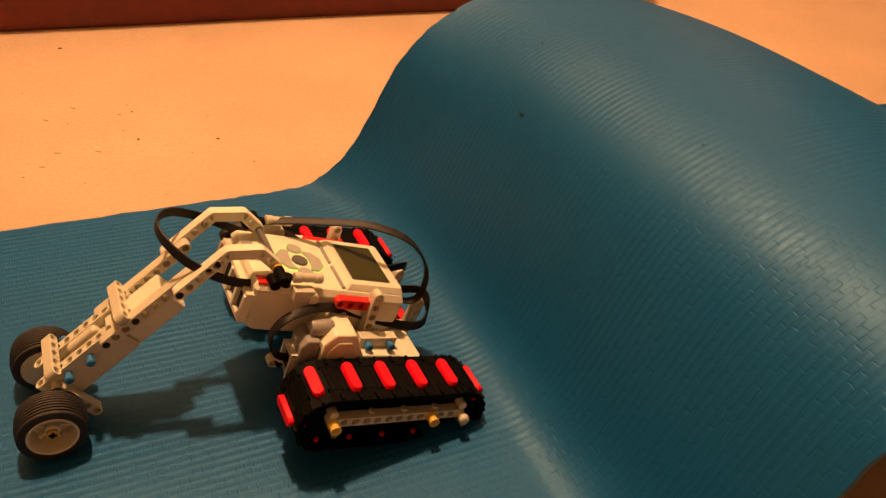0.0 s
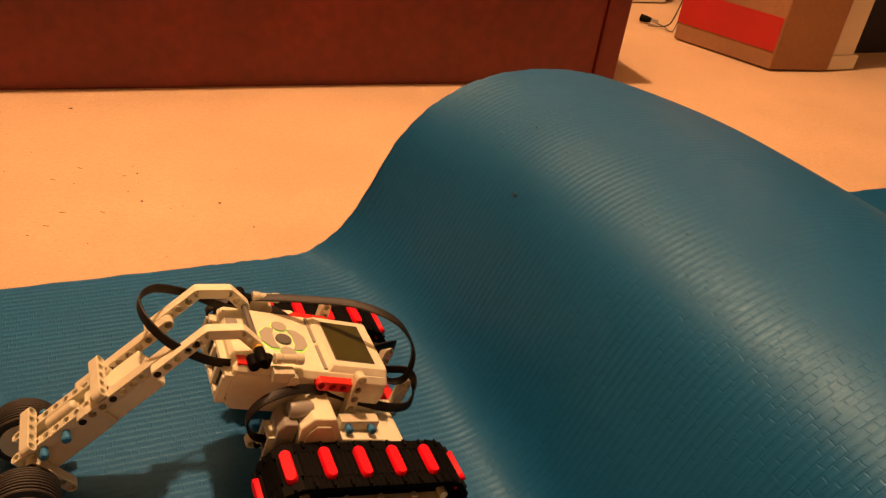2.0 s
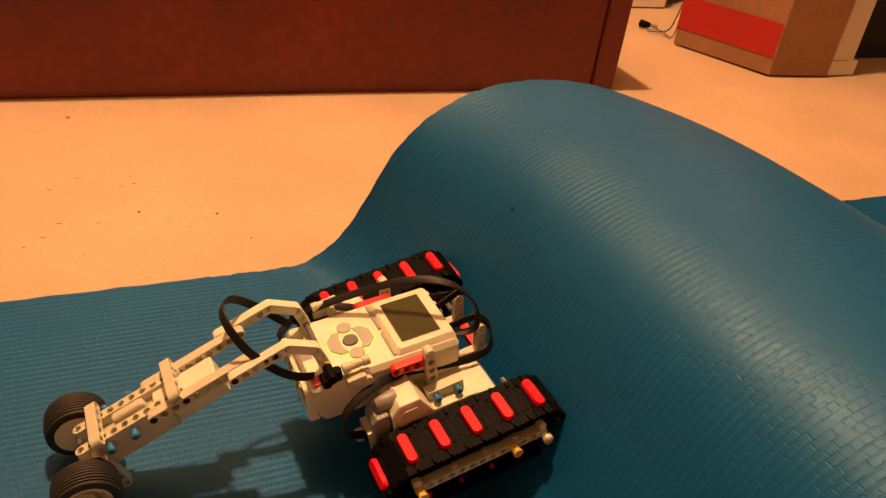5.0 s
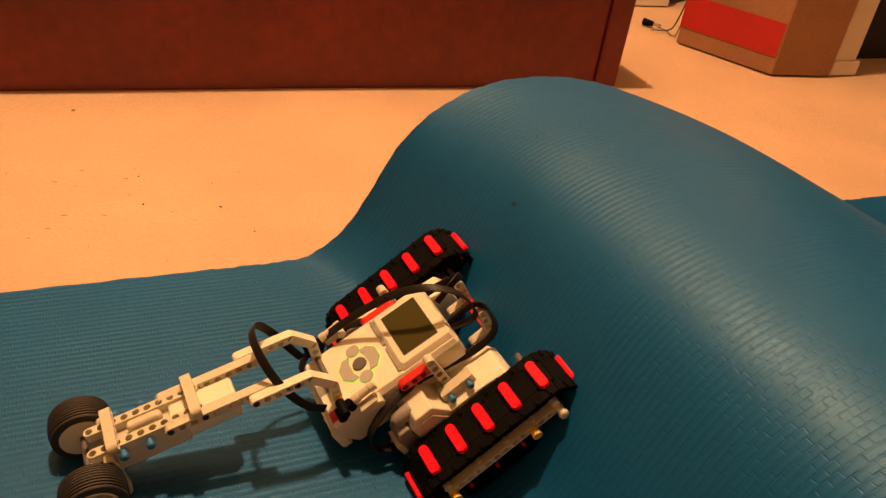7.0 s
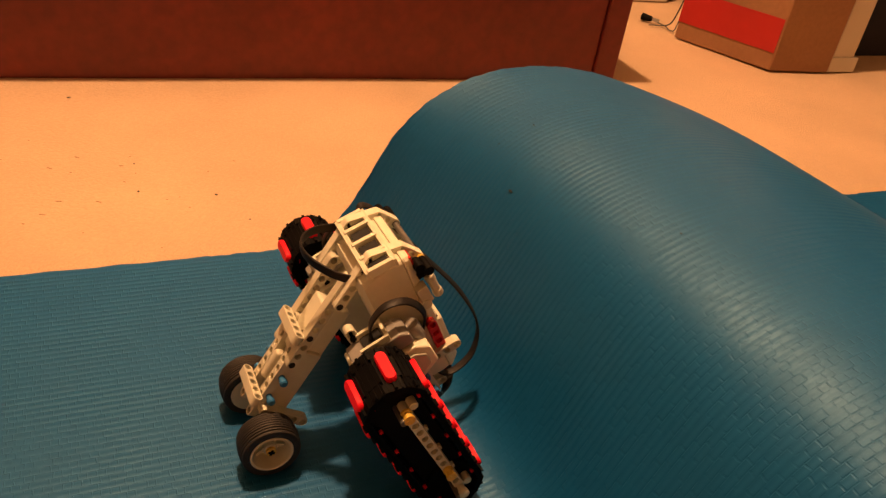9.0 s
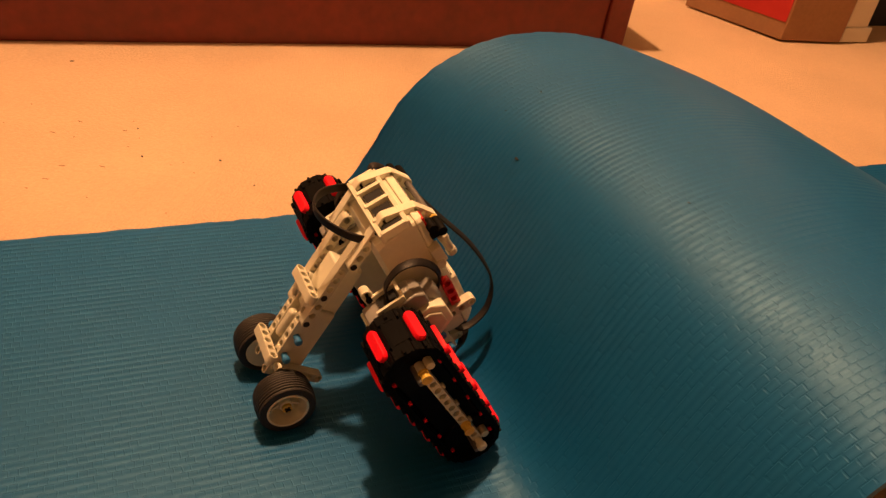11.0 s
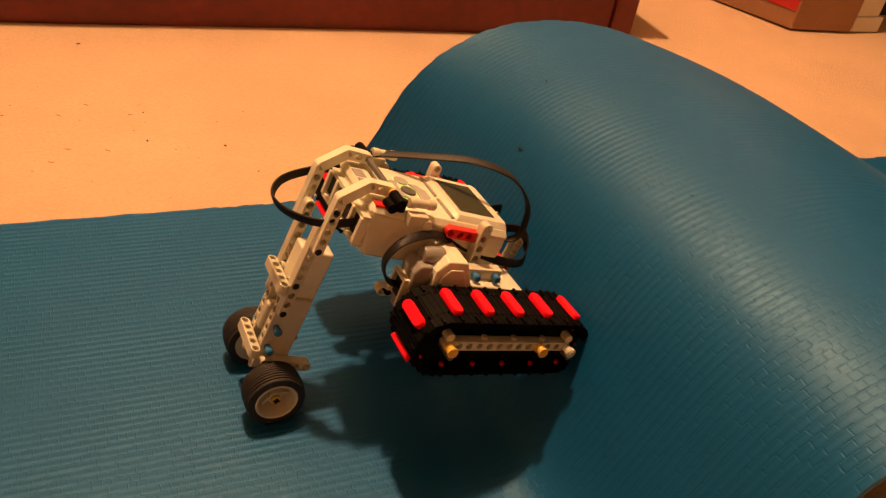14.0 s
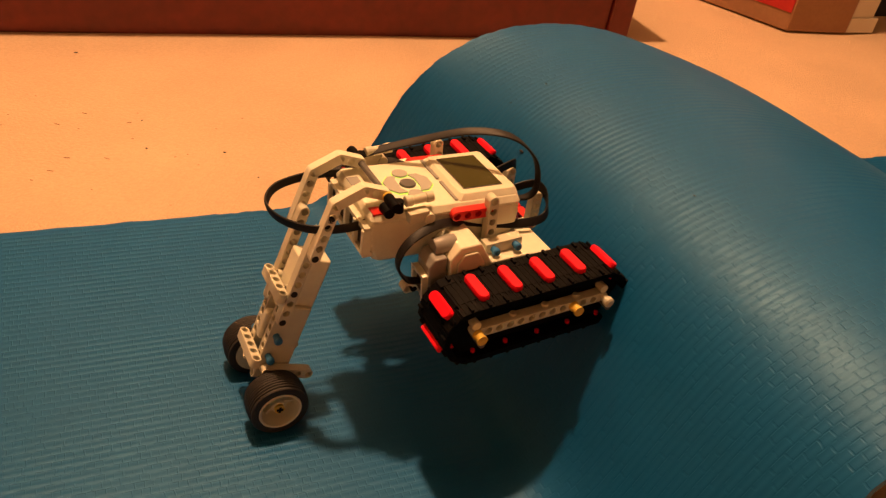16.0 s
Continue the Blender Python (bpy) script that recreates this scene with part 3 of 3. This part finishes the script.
def controller():
    bm = bmesh.new()
    loft(bm, [rect(-78, 16, 27, -43, 3), rect(-82, 20, 30, -40, 3), rect(-86, 25, 31.8, -29, 2), rect(-88, 25.5, 32.3, -17, 2), rect(-86, 25, 31.5, -10, 2)], BRICK)
    part("controller_case", bm, PALE_GREY, robot, "light grey lower shell of the controller", bevel=0.0008)
    bm = bmesh.new()
    loft(bm, [rect(-87, 25.3, 32.1, -9.9, 2), rect(-87, 25.3, 32.1, -8, 2), rect(-85, 24, 29.5, -4, 2)], BRICK)
    part("controller_top", bm, WHITE, robot, "white upper shell of the controller", bevel=0.0008)
    bm = bmesh.new()
    loft(bm, [rect(-24, 25, 30.5, -9, 2), rect(-23, 24.6, 28.6, -3.5, 2), rect(-20, 23.2, 25.8, 0, 2)], BRICK)
    part("screen_module", bm, PALE_GREY, robot, "raised white frame round the screen", bevel=0.0006)
    bm = bmesh.new()
    loft(bm, [rect(-15.4, 15.4, 20.8, 0.1, 0.6), rect(-15.2, 15.2, 20.6, 0.45, 0.6)], BRICK)
    part("screen_rim", bm, DARK_GREY, robot)
    bm = bmesh.new()
    loft(bm, [rect(-14.8, 14.8, 20.2, 0.4, 0.4), rect(-14.6, 14.6, 20.0, 0.7, 0.4)], BRICK)
    part("screen", bm, SCREEN, robot, "dull olive glass screen")
    bm = bmesh.new()
    for y0, y1 in ((-27, -3), (1, 27)):
        box(bm, (-24.5, y0, -4.2), (-22.5, y1, -2.6), BRICK)
    part("seam", bm, MID_GREY, robot)

    def octo(cx, cy, rx, ry, z0, z1, n=8):
        return [[(cx + k * rx * math.cos(2 * math.pi * (i + 0.5) / n), cy + k * ry * math.sin(2 * math.pi * (i + 0.5) / n), z) for i in range(n)] for z, k in ((z0, 1.0), (z1, 0.93))]
    def plate(poly, z0, z1, grow=0.0):
        cx, cy = sum(p[0] for p in poly) / len(poly), sum(p[1] for p in poly) / len(poly)
        return [[(x + (x - cx) * grow * k, y + (y - cy) * grow * k, z) for x, y in poly] for z, k in ((z0, 1), (z1, 1 if grow else -0.03))]
    half = [(4.8, -10.5), (11, -10.5), (16.5, -4.5), (16.5, 4.5), (11, 10.5), (4.8, 10.5), (7.2, 5), (7.2, -5)]
    dot = [(5.6 * math.cos(a * math.pi / 7), 13.5 + 5.0 * math.sin(a * math.pi / 7)) for a in range(14)]
    for shape in (half, [(-x, y) for x, y in half][::-1], dot, [(x, -y) for x, y in dot][::-1]):
        poly = [(x - 47, y) for x, y in shape]
        bm = bmesh.new()
        loft(bm, plate(poly, -4.1, -3.7, 0.12), BRICK)
        part("key_light", bm, GREEN, robot, "green glowing key surround")
        bm = bmesh.new()
        loft(bm, plate(poly, -3.9, -2.9), BRICK)
        part("button", bm, BUTTON, robot, "grey button")
    bm = bmesh.new()
    loft(bm, octo(-47, 0, 6, 5.5, -4.1, -2.6, 12), BRICK)
    part("button", bm, DARK_GREY, robot, "dark centre button")
    bm = bmesh.new()
    for y in (-23, -8, 8, 23):
        box(bm, (-89.2, y - 5, -30), (-86.0, y + 5, -17), BRICK)
    part("port", bm, HOLE, robot, "row of dark cable sockets")
    for y in (-30, -15.5, 0, 15.5, 30):
        bm = bmesh.new()
        box(bm, (-92.0, y - 1.7, -33), (-85.5, y + 1.7, -14.5), BRICK)
        part("port_rib", bm, WHITE, robot, "white rib between cable sockets", bevel=0.0005)
    for z0, z1 in ((-35, -31.5), (-16, -12.5)):
        bm = bmesh.new()
        box(bm, (-91.0, -31.5, z0), (-84.0, 31.5, z1), BRICK)
        part("port_ledge", bm, PALE_GREY, robot, "pale ledge along the sockets", bevel=0.0005)
    bm = bmesh.new()
    box(bm, (25.0, -28, -32), (26.2, 28, -18), BRICK)
    part("port", bm, DARK_GREY, robot, "dark front cable sockets")
    bm = bmesh.new()
    box(bm, (-85.0, -30.0, -5.2), (-78.0, -21.5, -3.6), BRICK)
    part("badge", bm, RED_PLASTIC, robot, "small red badge")
    for x, y in ((-80, 0), (-80, 12)):
        bm = bmesh.new()
        box(bm, (x - 5, y - 5, -4.4), (x + 3, y + 5, -3.7), BRICK)
        part("label_bar", bm, MID_GREY, robot)


def side_frames():
    for side in (-1, 1):
        near = side < 0
        sy = lambda y: reach(side, y) if y > 45 else side * y
        # large motor
        bm = bmesh.new()
        prism(bm, [(x * MM, z * MM) for x, z in ((-46, 8), (-46, 52), (-39, 61), (-24, 61), (-15, 43.5), (14, 42.5), (34, 39), (38, 30), (38, 12), (28, 8))], sy(34) * MM, sy(66) * MM)
        part("motor_housing", bm, WHITE, robot, "white motor housing with a sloping back", bevel=0.0015)
        bm = bmesh.new()
        prism(bm, [(x * MM, z * MM) for x, z in ((-42, 12), (-42, 49), (-37, 56), (-27, 56), (-18, 39.5), (12, 38), (20, 12))], sy(65.8) * MM, sy(68) * MM)
        part("motor_cover", bm, LIGHT_GREY, robot, "light grey motor side cover", bevel=0.001)
        bm = bmesh.new()
        prism(bm, [(x * MM, z * MM) for x, z in ((-58, 12), (-60, 20), (-60, 48), (-56, 54), (-47, 54), (-47, 12))], sy(44) * MM, sy(63) * MM)
        part("motor_end", bm, MID_GREY, robot, "grey motor end cap", bevel=0.0015)
        bm = bmesh.new()
        lathe(bm, [(5.4, -9), (6, -8), (6, 6), (5.4, 7)], 20, mmpose(-46, sy(52), 57, 0, 0, 90))
        part("motor_hub", bm, MID_GREY, robot, "grey motor hub")
        bm = bmesh.new()
        box(bm, (-61.5, -6, 24), (-59.5, 6, 38), mmpose(0, sy(53), 0))
        part("port", bm, HOLE, robot, "dark motor socket")
        bm = bmesh.new()
        for y in (-8.6, 6.4):
            box(bm, (-64.5, y, 21), (-58.5, y + 2.2, 42), mmpose(0, sy(53), 0))
        box(bm, (-64.5, -8.6, 39.5), (-58.5, 8.6, 42), mmpose(0, sy(53), 0))
        part("socket_frame", bm, WHITE, robot, "pale raised frame round the motor socket", bevel=0.0004)
        for x in (-63, -55, -47):
            bm = bmesh.new()
            lathe(bm, [(1.6, -5.2), (2.6, -4.9), (2.6, -3.6), (2.3, -3.2), (2.3, 3.8)], 10, mmpose(x, side * 41.5, 21, 0, 0, 0 if near else 180))
            part("black_pin", bm, BLACK, robot, "black pin")
        bm = bmesh.new()
        beam_cells(bm, 6, way(-67, 21, 1, 0, side * 41.5))
        part("lower_side_beam", bm, PALE_GREY, robot, "pale grey beam under the motor", bevel=0.0004)
        # upright beam, bracket and blue pins
        bm = bmesh.new()
        beam_cells(bm, 5, way(-6, 45, 0.02, 1, sy(43.0)))
        part("upright_beam", bm, LIGHT_GREY, robot, "light grey upright beam", bevel=0.0004)
        bm = bmesh.new()
        box(bm, (-15, -4, -4), (13, 4, 4), mmpose(0, sy(53), 47))
        lathe(bm, [(2.4, -4.3), (2.4, -4)], 12, mmpose(-1, sy(53), 47))
        part("bracket", bm, LIGHT_GREY, robot, bevel=0.0008)
        for x in (-9.5, 7.3):
            bm = bmesh.new()
            lathe(bm, [(2.2, -5), (2.9, -4), (2.9, -2), (2.3, -1.6), (2.3, 4)], 12, mmpose(x, sy(58), 47, 0, 0, 0 if near else 180))
            part("blue_pin", bm, BLUE, robot, "blue pin")
        # red beam on the side of the controller
        bm = bmesh.new()
        beam_cells(bm, 4, mmpose(-31, side * 36.0 - 3.5, 69.5, 0, TILT, 0), holes=False)
        part("red_beam", bm, RED_PLASTIC, robot, "red beam", bevel=0.0004)
        # frame in front of the controller
        bm = bmesh.new()
        beam_cells(bm, 4, way(44, 31, 0.1, 1, sy(19)))
        beam_cells(bm, 3, way(28, 31, 1, 0, sy(19)))
        part("front_beam", bm, LIGHT_GREY, robot, "light grey angled front beam", bevel=0.0004)
        bm = bmesh.new()
        beam_cells(bm, 3, mmpose(44, sy(19), 31, 0, 0, 90 if near else -90))
        part("front_beam", bm, RED_PLASTIC, robot, "red cross beam under the front")
        # pivot joint
        bm = bmesh.new()
        lathe(bm, [(3.4, -7), (3.6, -6), (3.6, 6), (3.4, 7)], 14, mmpose(-75, sy(34) - 2, 86.5))
        lathe(bm, [(3.5, -4), (3.5, 4)], 14, mmpose(-70, sy(34), 82, 90))
        lathe(bm, [(3.5, -5), (3.5, 5)], 14, mmpose(-79, sy(36), 82))
        part("pivot_joint", bm, BLACK, robot, "black pivot joiner")
        bm = bmesh.new()
        lathe(bm, [(3.2, -10), (3.7, -9.5), (3.7, -5), (3.1, -4.5), (3.1, 4.5), (3.7, 5), (3.7, 9.5), (3.2, 10)], 14, mmpose(-56, sy(35), 85, 0, TILT, 90))
        part("joiner", bm, LIGHT_GREY, robot, "light grey axle joiner", bevel=0.0003)
        bm = bmesh.new()
        lathe(bm, [(3.8, -5), (3.8, 5)], 14, mmpose(-52, sy(40), 74))
        box(bm, (-8, -4, -4), (6, 4, 4), mmpose(-58, sy(40), 76))
        part("joiner", bm, LIGHT_GREY, robot, bevel=0.0006)


def cables():
    bm = bmesh.new()
    ribbon(bm, [(-86, 30, 62), (-95, 32, 72), (-80, 37, 80), (-58, 33, 86), (-30, 24, 93), (2, 8, 102), (27, -8, 101), (42, -18, 86), (44, -22, 66), (38, -20, 56), (22, -14, 55)],
           [(0, 1, 0), (0, 1, 0.3), (0.2, 0.9, 0.4), (0, 1, 0), (0, 1, 0)])
    part("long_cable", bm, CABLE, robot, "flat black cable arching over the controller")
    for side in (-1, 1):
        bm = bmesh.new()
        ribbon(bm, [(-60, side * 52, 31), (-72, side * 52, 36), (-78, side * 52, 50), (-70, side * 51, 64), (-48, side * 46, 69), (-22, side * 37.5, 60), (2, side * 36.5, 52), (28, side * 38, 47), (46, side * 34, 46), (52, side * 24, 55), (46, side * 16, 63), (24, side * 12, 60)],
               [(0, 1, 0.2), (0, 1, 0.3), (0, 0.7, 0.7), (0, 0.3, 0.9), (0, 0, 1)])
        part("motor_cable", bm, CABLE, robot, "flat black cable from motor to controller")


# ---- the tail, in its own space round the pivot ----
PIVOT = Vector((-74.8, 0.0, 86.1))
CORNER = Vector((-32.8, 0, 8.4))
UX, UZ = -0.63, -0.777


def tail_at(q, v, y):
    """q along the tail from its bend, v to its under side."""
    return CORNER.x + UX * q + 0.777 * v, y, CORNER.z + UZ * q - 0.63 * v


def tail_pose(q, v, y):
    x, yy, z = tail_at(q, v, y)
    return way(x, z, UX, UZ, yy)


def tail_box(bm, q0, q1, v0, v1, y0, y1):
    # beam space: x along the tail, z up-side
    box(bm, (q0, y0, -v1), (q1, y1, -v0), way(CORNER.x, CORNER.z, UX, UZ, 0) @ Matrix.Rotation(math.pi, 4, "X"))


def tail():
    bm = bmesh.new()
    lathe(bm, [(2.3, -40), (2.3, 40)], 12, Matrix.Scale(MM, 4))
    arm = part("tail", bm, DARK_GREY, robot, "light grey beam tail with two wheels")
    for side in (-1, 1):
        near = side < 0
        y = side * 22.5
        bm = bmesh.new()
        ex, ez = -0.777, 0.63
        beam_cells(bm, 3, way(0, 0, ex, ez, y), holes=True)
        x1, z1 = ex * 16, ez * 16
        dx, dz = CORNER.x - x1, CORNER.z - z1
        ln = math.hypot(dx, dz)
        box(bm, (0, -3.7, -3.7), (ln, 3.7, 3.7), way(x1, z1, dx, dz, y))
        beam_cells(bm, 6, way(CORNER.x, CORNER.z, UX, UZ, y))
        part("bent_beam", bm, WHITE, arm, "white double-bent beam", bevel=0.0004)
        bm = bmesh.new()
        beam_cells(bm, 10, tail_pose(26, 0, side * 14.5))
        part("upper_beam", bm, LIGHT_GREY, arm, "light grey straight beam", bevel=0.0004)
        bm = bmesh.new()
        beam_cells(bm, 10, tail_pose(76, 0, side * 9.8) @ Matrix.Rotation(math.pi / 2, 4, "X"))
        part("lower_beam", bm, LIGHT_GREY, arm, bevel=0.0004)
        bm = bmesh.new()
        beam_cells(bm, 5, way(*[tail_at(140, 2, side * 17)[i] for i in (0, 2)], 0.777, -0.63, side * 17))
        part("wheel_bracket", bm, LIGHT_GREY, arm, bevel=0.0004)
        for q in (112.5, 130):
            bm = bmesh.new()
            lathe(bm, [(2.2, -6), (3.0, -5), (3.0, -2.5), (2.4, -2), (2.4, 3)], 12, mmpose(*tail_at(q, 1.5, side * 15.5), 0, 0, 0 if near else 180))
            part("blue_pin", bm, BLUE, arm, "blue pin")
        for q, yy in ((13, 27), (43, 27), (72, 19), (96, 19)):
            bm = bmesh.new()
            lathe(bm, [(2.35, -0.8), (2.35, 0.8)], 12, mmpose(*tail_at(q - q % 8 + 2 if yy == 19 else q - 3, 0, side * (yy - 1.6))))
            part("black_pin", bm, HOLE, arm, "black pin end")
        bm = bmesh.new()
        lathe(bm, [(3.1, -0.8), (3.6, 0.2), (3.6, 1.6), (2.6, 2.2)], 14, mmpose(0, y + side * 4.2, 0, 0, 0, 0 if side > 0 else 180))
        part("bush", bm, YELLOW, arm, "yellow pivot pin")
    bm = bmesh.new()
    loop = [(-80, -27, 76), (-92, -27, 74), (-108, -25, 76), (-128, -18, 82), (-142, -4, 89), (-145, 12, 93), (-134, 27, 92), (-112, 33, 86), (-92, 31, 80), (-80, 29, 77)]
    ribbon(bm, [tuple(Vector(p) - PIVOT) for p in loop], [(0, 0.2, 1), (0.2, 0, 1), (0, 0, 1), (0, 0, 1)])
    part("tail_cable", bm, CABLE, arm, "flat black cable looping round the tail")
    # small motor between the beams
    bm = bmesh.new()
    tail_box(bm, 50, 96, -1.0, 23, -9, 9)
    part("small_motor", bm, WHITE, arm, "white small motor housing", bevel=0.002)
    bm = bmesh.new()
    tail_box(bm, 88, 142, 3, 21, -12.5, 12.5)
    part("motor_shell", bm, LIGHT_GREY, arm, "grey motor shell", bevel=0.0015)
    for q in (78, 134):
        bm = bmesh.new()
        beam_cells(bm, 5, tail_pose(q, -7.4, -16) @ Matrix.Rotation(math.pi / 2, 4, "Z"), half=3.6)
        part("cross_beam", bm, LIGHT_GREY, arm, bevel=0.0012)
    bm = bmesh.new()
    tail_box(bm, 100, 124, -6, 3, -4, 4)
    part("centre_beam", bm, LIGHT_GREY, arm, bevel=0.003)
    bm = bmesh.new()
    lathe(bm, [(2.3, -36), (2.3, 36)], 12, mmpose(*tail_at(155.8, 11.2, 0)))
    part("wheel_axle", bm, DARK_GREY, arm)
    wheels = []
    for side in (-1, 1):
        x, y, z = tail_at(155.8, 11.2, side * 32)
        bm = bmesh.new()
        out = side
        lathe(bm, [(15.3, -11 * out), (15.3, 10.5 * out), (14.6, 11.2 * out), (13.6, 10.6 * out), (12.6, 4 * out), (11.6, -3 * out), (6.5, -4 * out), (5.0, -3 * out), (4.8, 5.5 * out), (4.2, 6.4 * out), (2.6, 6.5 * out)], 32, Matrix.Scale(MM, 4))
        for k in range(6):
            box(bm, (4.5, -2.5, -0.8), (11.9, 2.5, 0.8), Matrix.Scale(MM, 4) @ pose(0, -1.5 * out, 0, 0, 60 * k, 0))
        rim = part("rim", bm, PALE_GREY, arm, "white wheel rim")
        bm = bmesh.new()
        lathe(bm, [(2.0, 4.5 * out), (3.6, 5.0 * out), (3.6, 8.6 * out), (2.0, 9.0 * out)], 14, Matrix.Scale(MM, 4))
        part("bush", bm, YELLOW, rim, "tan bush on the wheel hub")
        bm = bmesh.new()
        for a in (0, 90):
            box(bm, (-2.3, min(8 * out, 9.6 * out), -0.8), (2.3, max(8 * out, 9.6 * out), 0.8), Matrix.Scale(MM, 4) @ pose(0, 0, 0, 0, a, 0))
        part("axle_end", bm, BLACK, rim, "black cross-shaped axle end")
        bm = bmesh.new()
        prof = [(15.4, -10.5), (17.5, -11), (20.2, -10.2)]
        for k in range(9):
            yy = -8.8 + 2.2 * k
            r = 21.6 - 0.012 * (yy * yy)
            prof += [(r, yy - 0.7), (r, yy + 0.5), (r - 0.9, yy + 0.75), (r - 0.9, yy + 1.2)]
        prof += [(20.2, 10.4), (17.5, 11), (15.4, 10.5)]
        lathe(bm, prof + prof[:1], 36, Matrix.Scale(MM, 4), caps=False)
        tyre = part("tyre", bm, RUBBER, arm, "ribbed black rubber tyre")
        wheels += [(rim, Vector((x, y, z)) * MM), (tyre, Vector((x, y, z)) * MM)]
    return arm, wheels


room_shell()
skirting()
furniture()
carton()
door_side()
power_cord()
foam_mat()
crumbs()
controller()
side_frames()
cables()
tail_ob, tail_wheels = tail()
tracks()

# ---- motion: the robot's place, the turn of its tail, and how far its tracks have run ----
BODY_ROWS = [
    (0, -0.0692, 0.4510, 0.0080, -0.24, 15.96, 28.65),
    (0.5, -0.0668, 0.4411, 0.0114, -0.94, 15.29, 28.41),
    (1, -0.0700, 0.4392, 0.0172, 1.57, 16.09, 27.88),
    (1.5, -0.0703, 0.4346, 0.0164, 0.14, 14.75, 26.96),
    (2, -0.0696, 0.4332, 0.0160, -0.45, 14.24, 26.92),
    (2.5, -0.0345, 0.4552, 0.0134, 1.26, -1.32, 27.29),
    (3, -0.0148, 0.4705, 0.0195, 2.12, -15.12, 28.08),
    (3.5, -0.0100, 0.4724, 0.0202, 1.43, -7.73, 28.60),
    (4, -0.0105, 0.4762, 0.0240, 0.58, 1.69, 29.18),
    (6.5, 0.0324, 0.5129, 0.0398, 3.50, -44.33, 29.50),
    (7, 0.0264, 0.5082, 0.0334, 2.80, -37.66, 30.17),
    (7.5, -0.0092, 0.4820, 0.0136, 0.79, -5.00, 29.41),
    (8, -0.0522, 0.4577, 0.0120, 0.21, 15.74, 29.32),
    (8.5, -0.0586, 0.4466, 0.0374, -1.40, 41.91, 28.09),
    (9, -0.0474, 0.4465, 0.0569, -1.15, 58.55, 27.62),
    (9.5, -0.0469, 0.4465, 0.0565, -1.04, 58.36, 27.37),
    (10, -0.0462, 0.4513, 0.0568, 0.13, 58.62, 28.66),
    (12.5, -0.0085, 0.4722, 0.0637, -1.24, 28.12, 29.68),
    (13, 0.0039, 0.4801, 0.0791, -1.79, 13.60, 29.52),
    (13.5, 0.0050, 0.4779, 0.0798, -1.69, 13.31, 29.58),
    (14, 0.0046, 0.4830, 0.0779, -2.00, 13.77, 29.68),
    (14.5, 0.0044, 0.4819, 0.0772, -1.65, 13.95, 30.04),
    (15, 0.0170, 0.4908, 0.0964, -2.72, -0.57, 30.08),
    (15.5, 0.0244, 0.4967, 0.1033, -2.45, -5.66, 30.91),
    (16, 0.0237, 0.4971, 0.1013, -1.83, -5.10, 31.56),
]
ARM_ROWS = [
    (0, -0.9),
    (0.5, -1.2),
    (1, -4.3),
    (1.5, -1.8),
    (2, -1.0),
    (2.5, 22.0),
    (3, 40.6),
    (3.5, 29.1),
    (4, 13.6),
    (6.5, 81.4),
    (7, 72.5),
    (7.5, 27.4),
    (8, -1.6),
    (8.5, -43.5),
    (9, -68.2),
    (9.5, -68.0),
    (10, -68.7),
    (12.5, -43.8),
    (13, -32.5),
    (13.5, -32.4),
    (14, -32.4),
    (14.5, -32.7),
    (15, -19.9),
    (15.5, -14.4),
    (16, -15.3),
]
TRACK_ROWS = [(0, 15.2), (2, 15.2), (2.5, 50.7), (3, 75.0), (3.5, 77.0), (4, 78.8), (6.5, 131.2), (7, 122.0), (7.5, 77.7), (8, 36.6), (8.5, 23.0),
              (12, 36), (12.5, 38.3), (13.5, 53.5), (14.5, 53.5), (15, 68.7), (15.5, 82.3), (16, 82.3)]
TAIL_WAY = [(0, 0.0), (2.0, -0.012), (3.0, -0.004), (3.5, 0.013), (4.0, 0.034), (6.5, 0.032), (7.5, 0.021), (8.0, 0.017), (8.5, 0.086), (9.0, 0.146), (10.0, 0.150), (16.0, 0.147)]


def between(rows, t):
    for (t0, a), (t1, b) in zip(rows, rows[1:]):
        if t <= t1:
            return a + (b - a) * (t - t0) / (t1 - t0)
    return rows[-1][1]


def motions():
    walk(robot, [(r[0], pose(*r[1:])) for r in BODY_ROWS])
    walk(tail_ob, [(t, pose(PIVOT.x * MM, 0, PIVOT.z * MM, 0, a, 0)) for t, a in ARM_ROWS])
    steps = [0.25 * k for k in range(65)]
    for ob, p in tail_wheels:
        walk(ob, [(t, pose(*p, 0, math.degrees(between(TAIL_WAY, t) / 0.0216), 0)) for t in steps])
    for ob, side, i in links:
        walk(ob, [(t, loop_pose(i * PITCH + between(TRACK_ROWS, t), reach(side, TRACK_Y))) for t in steps])


motions()
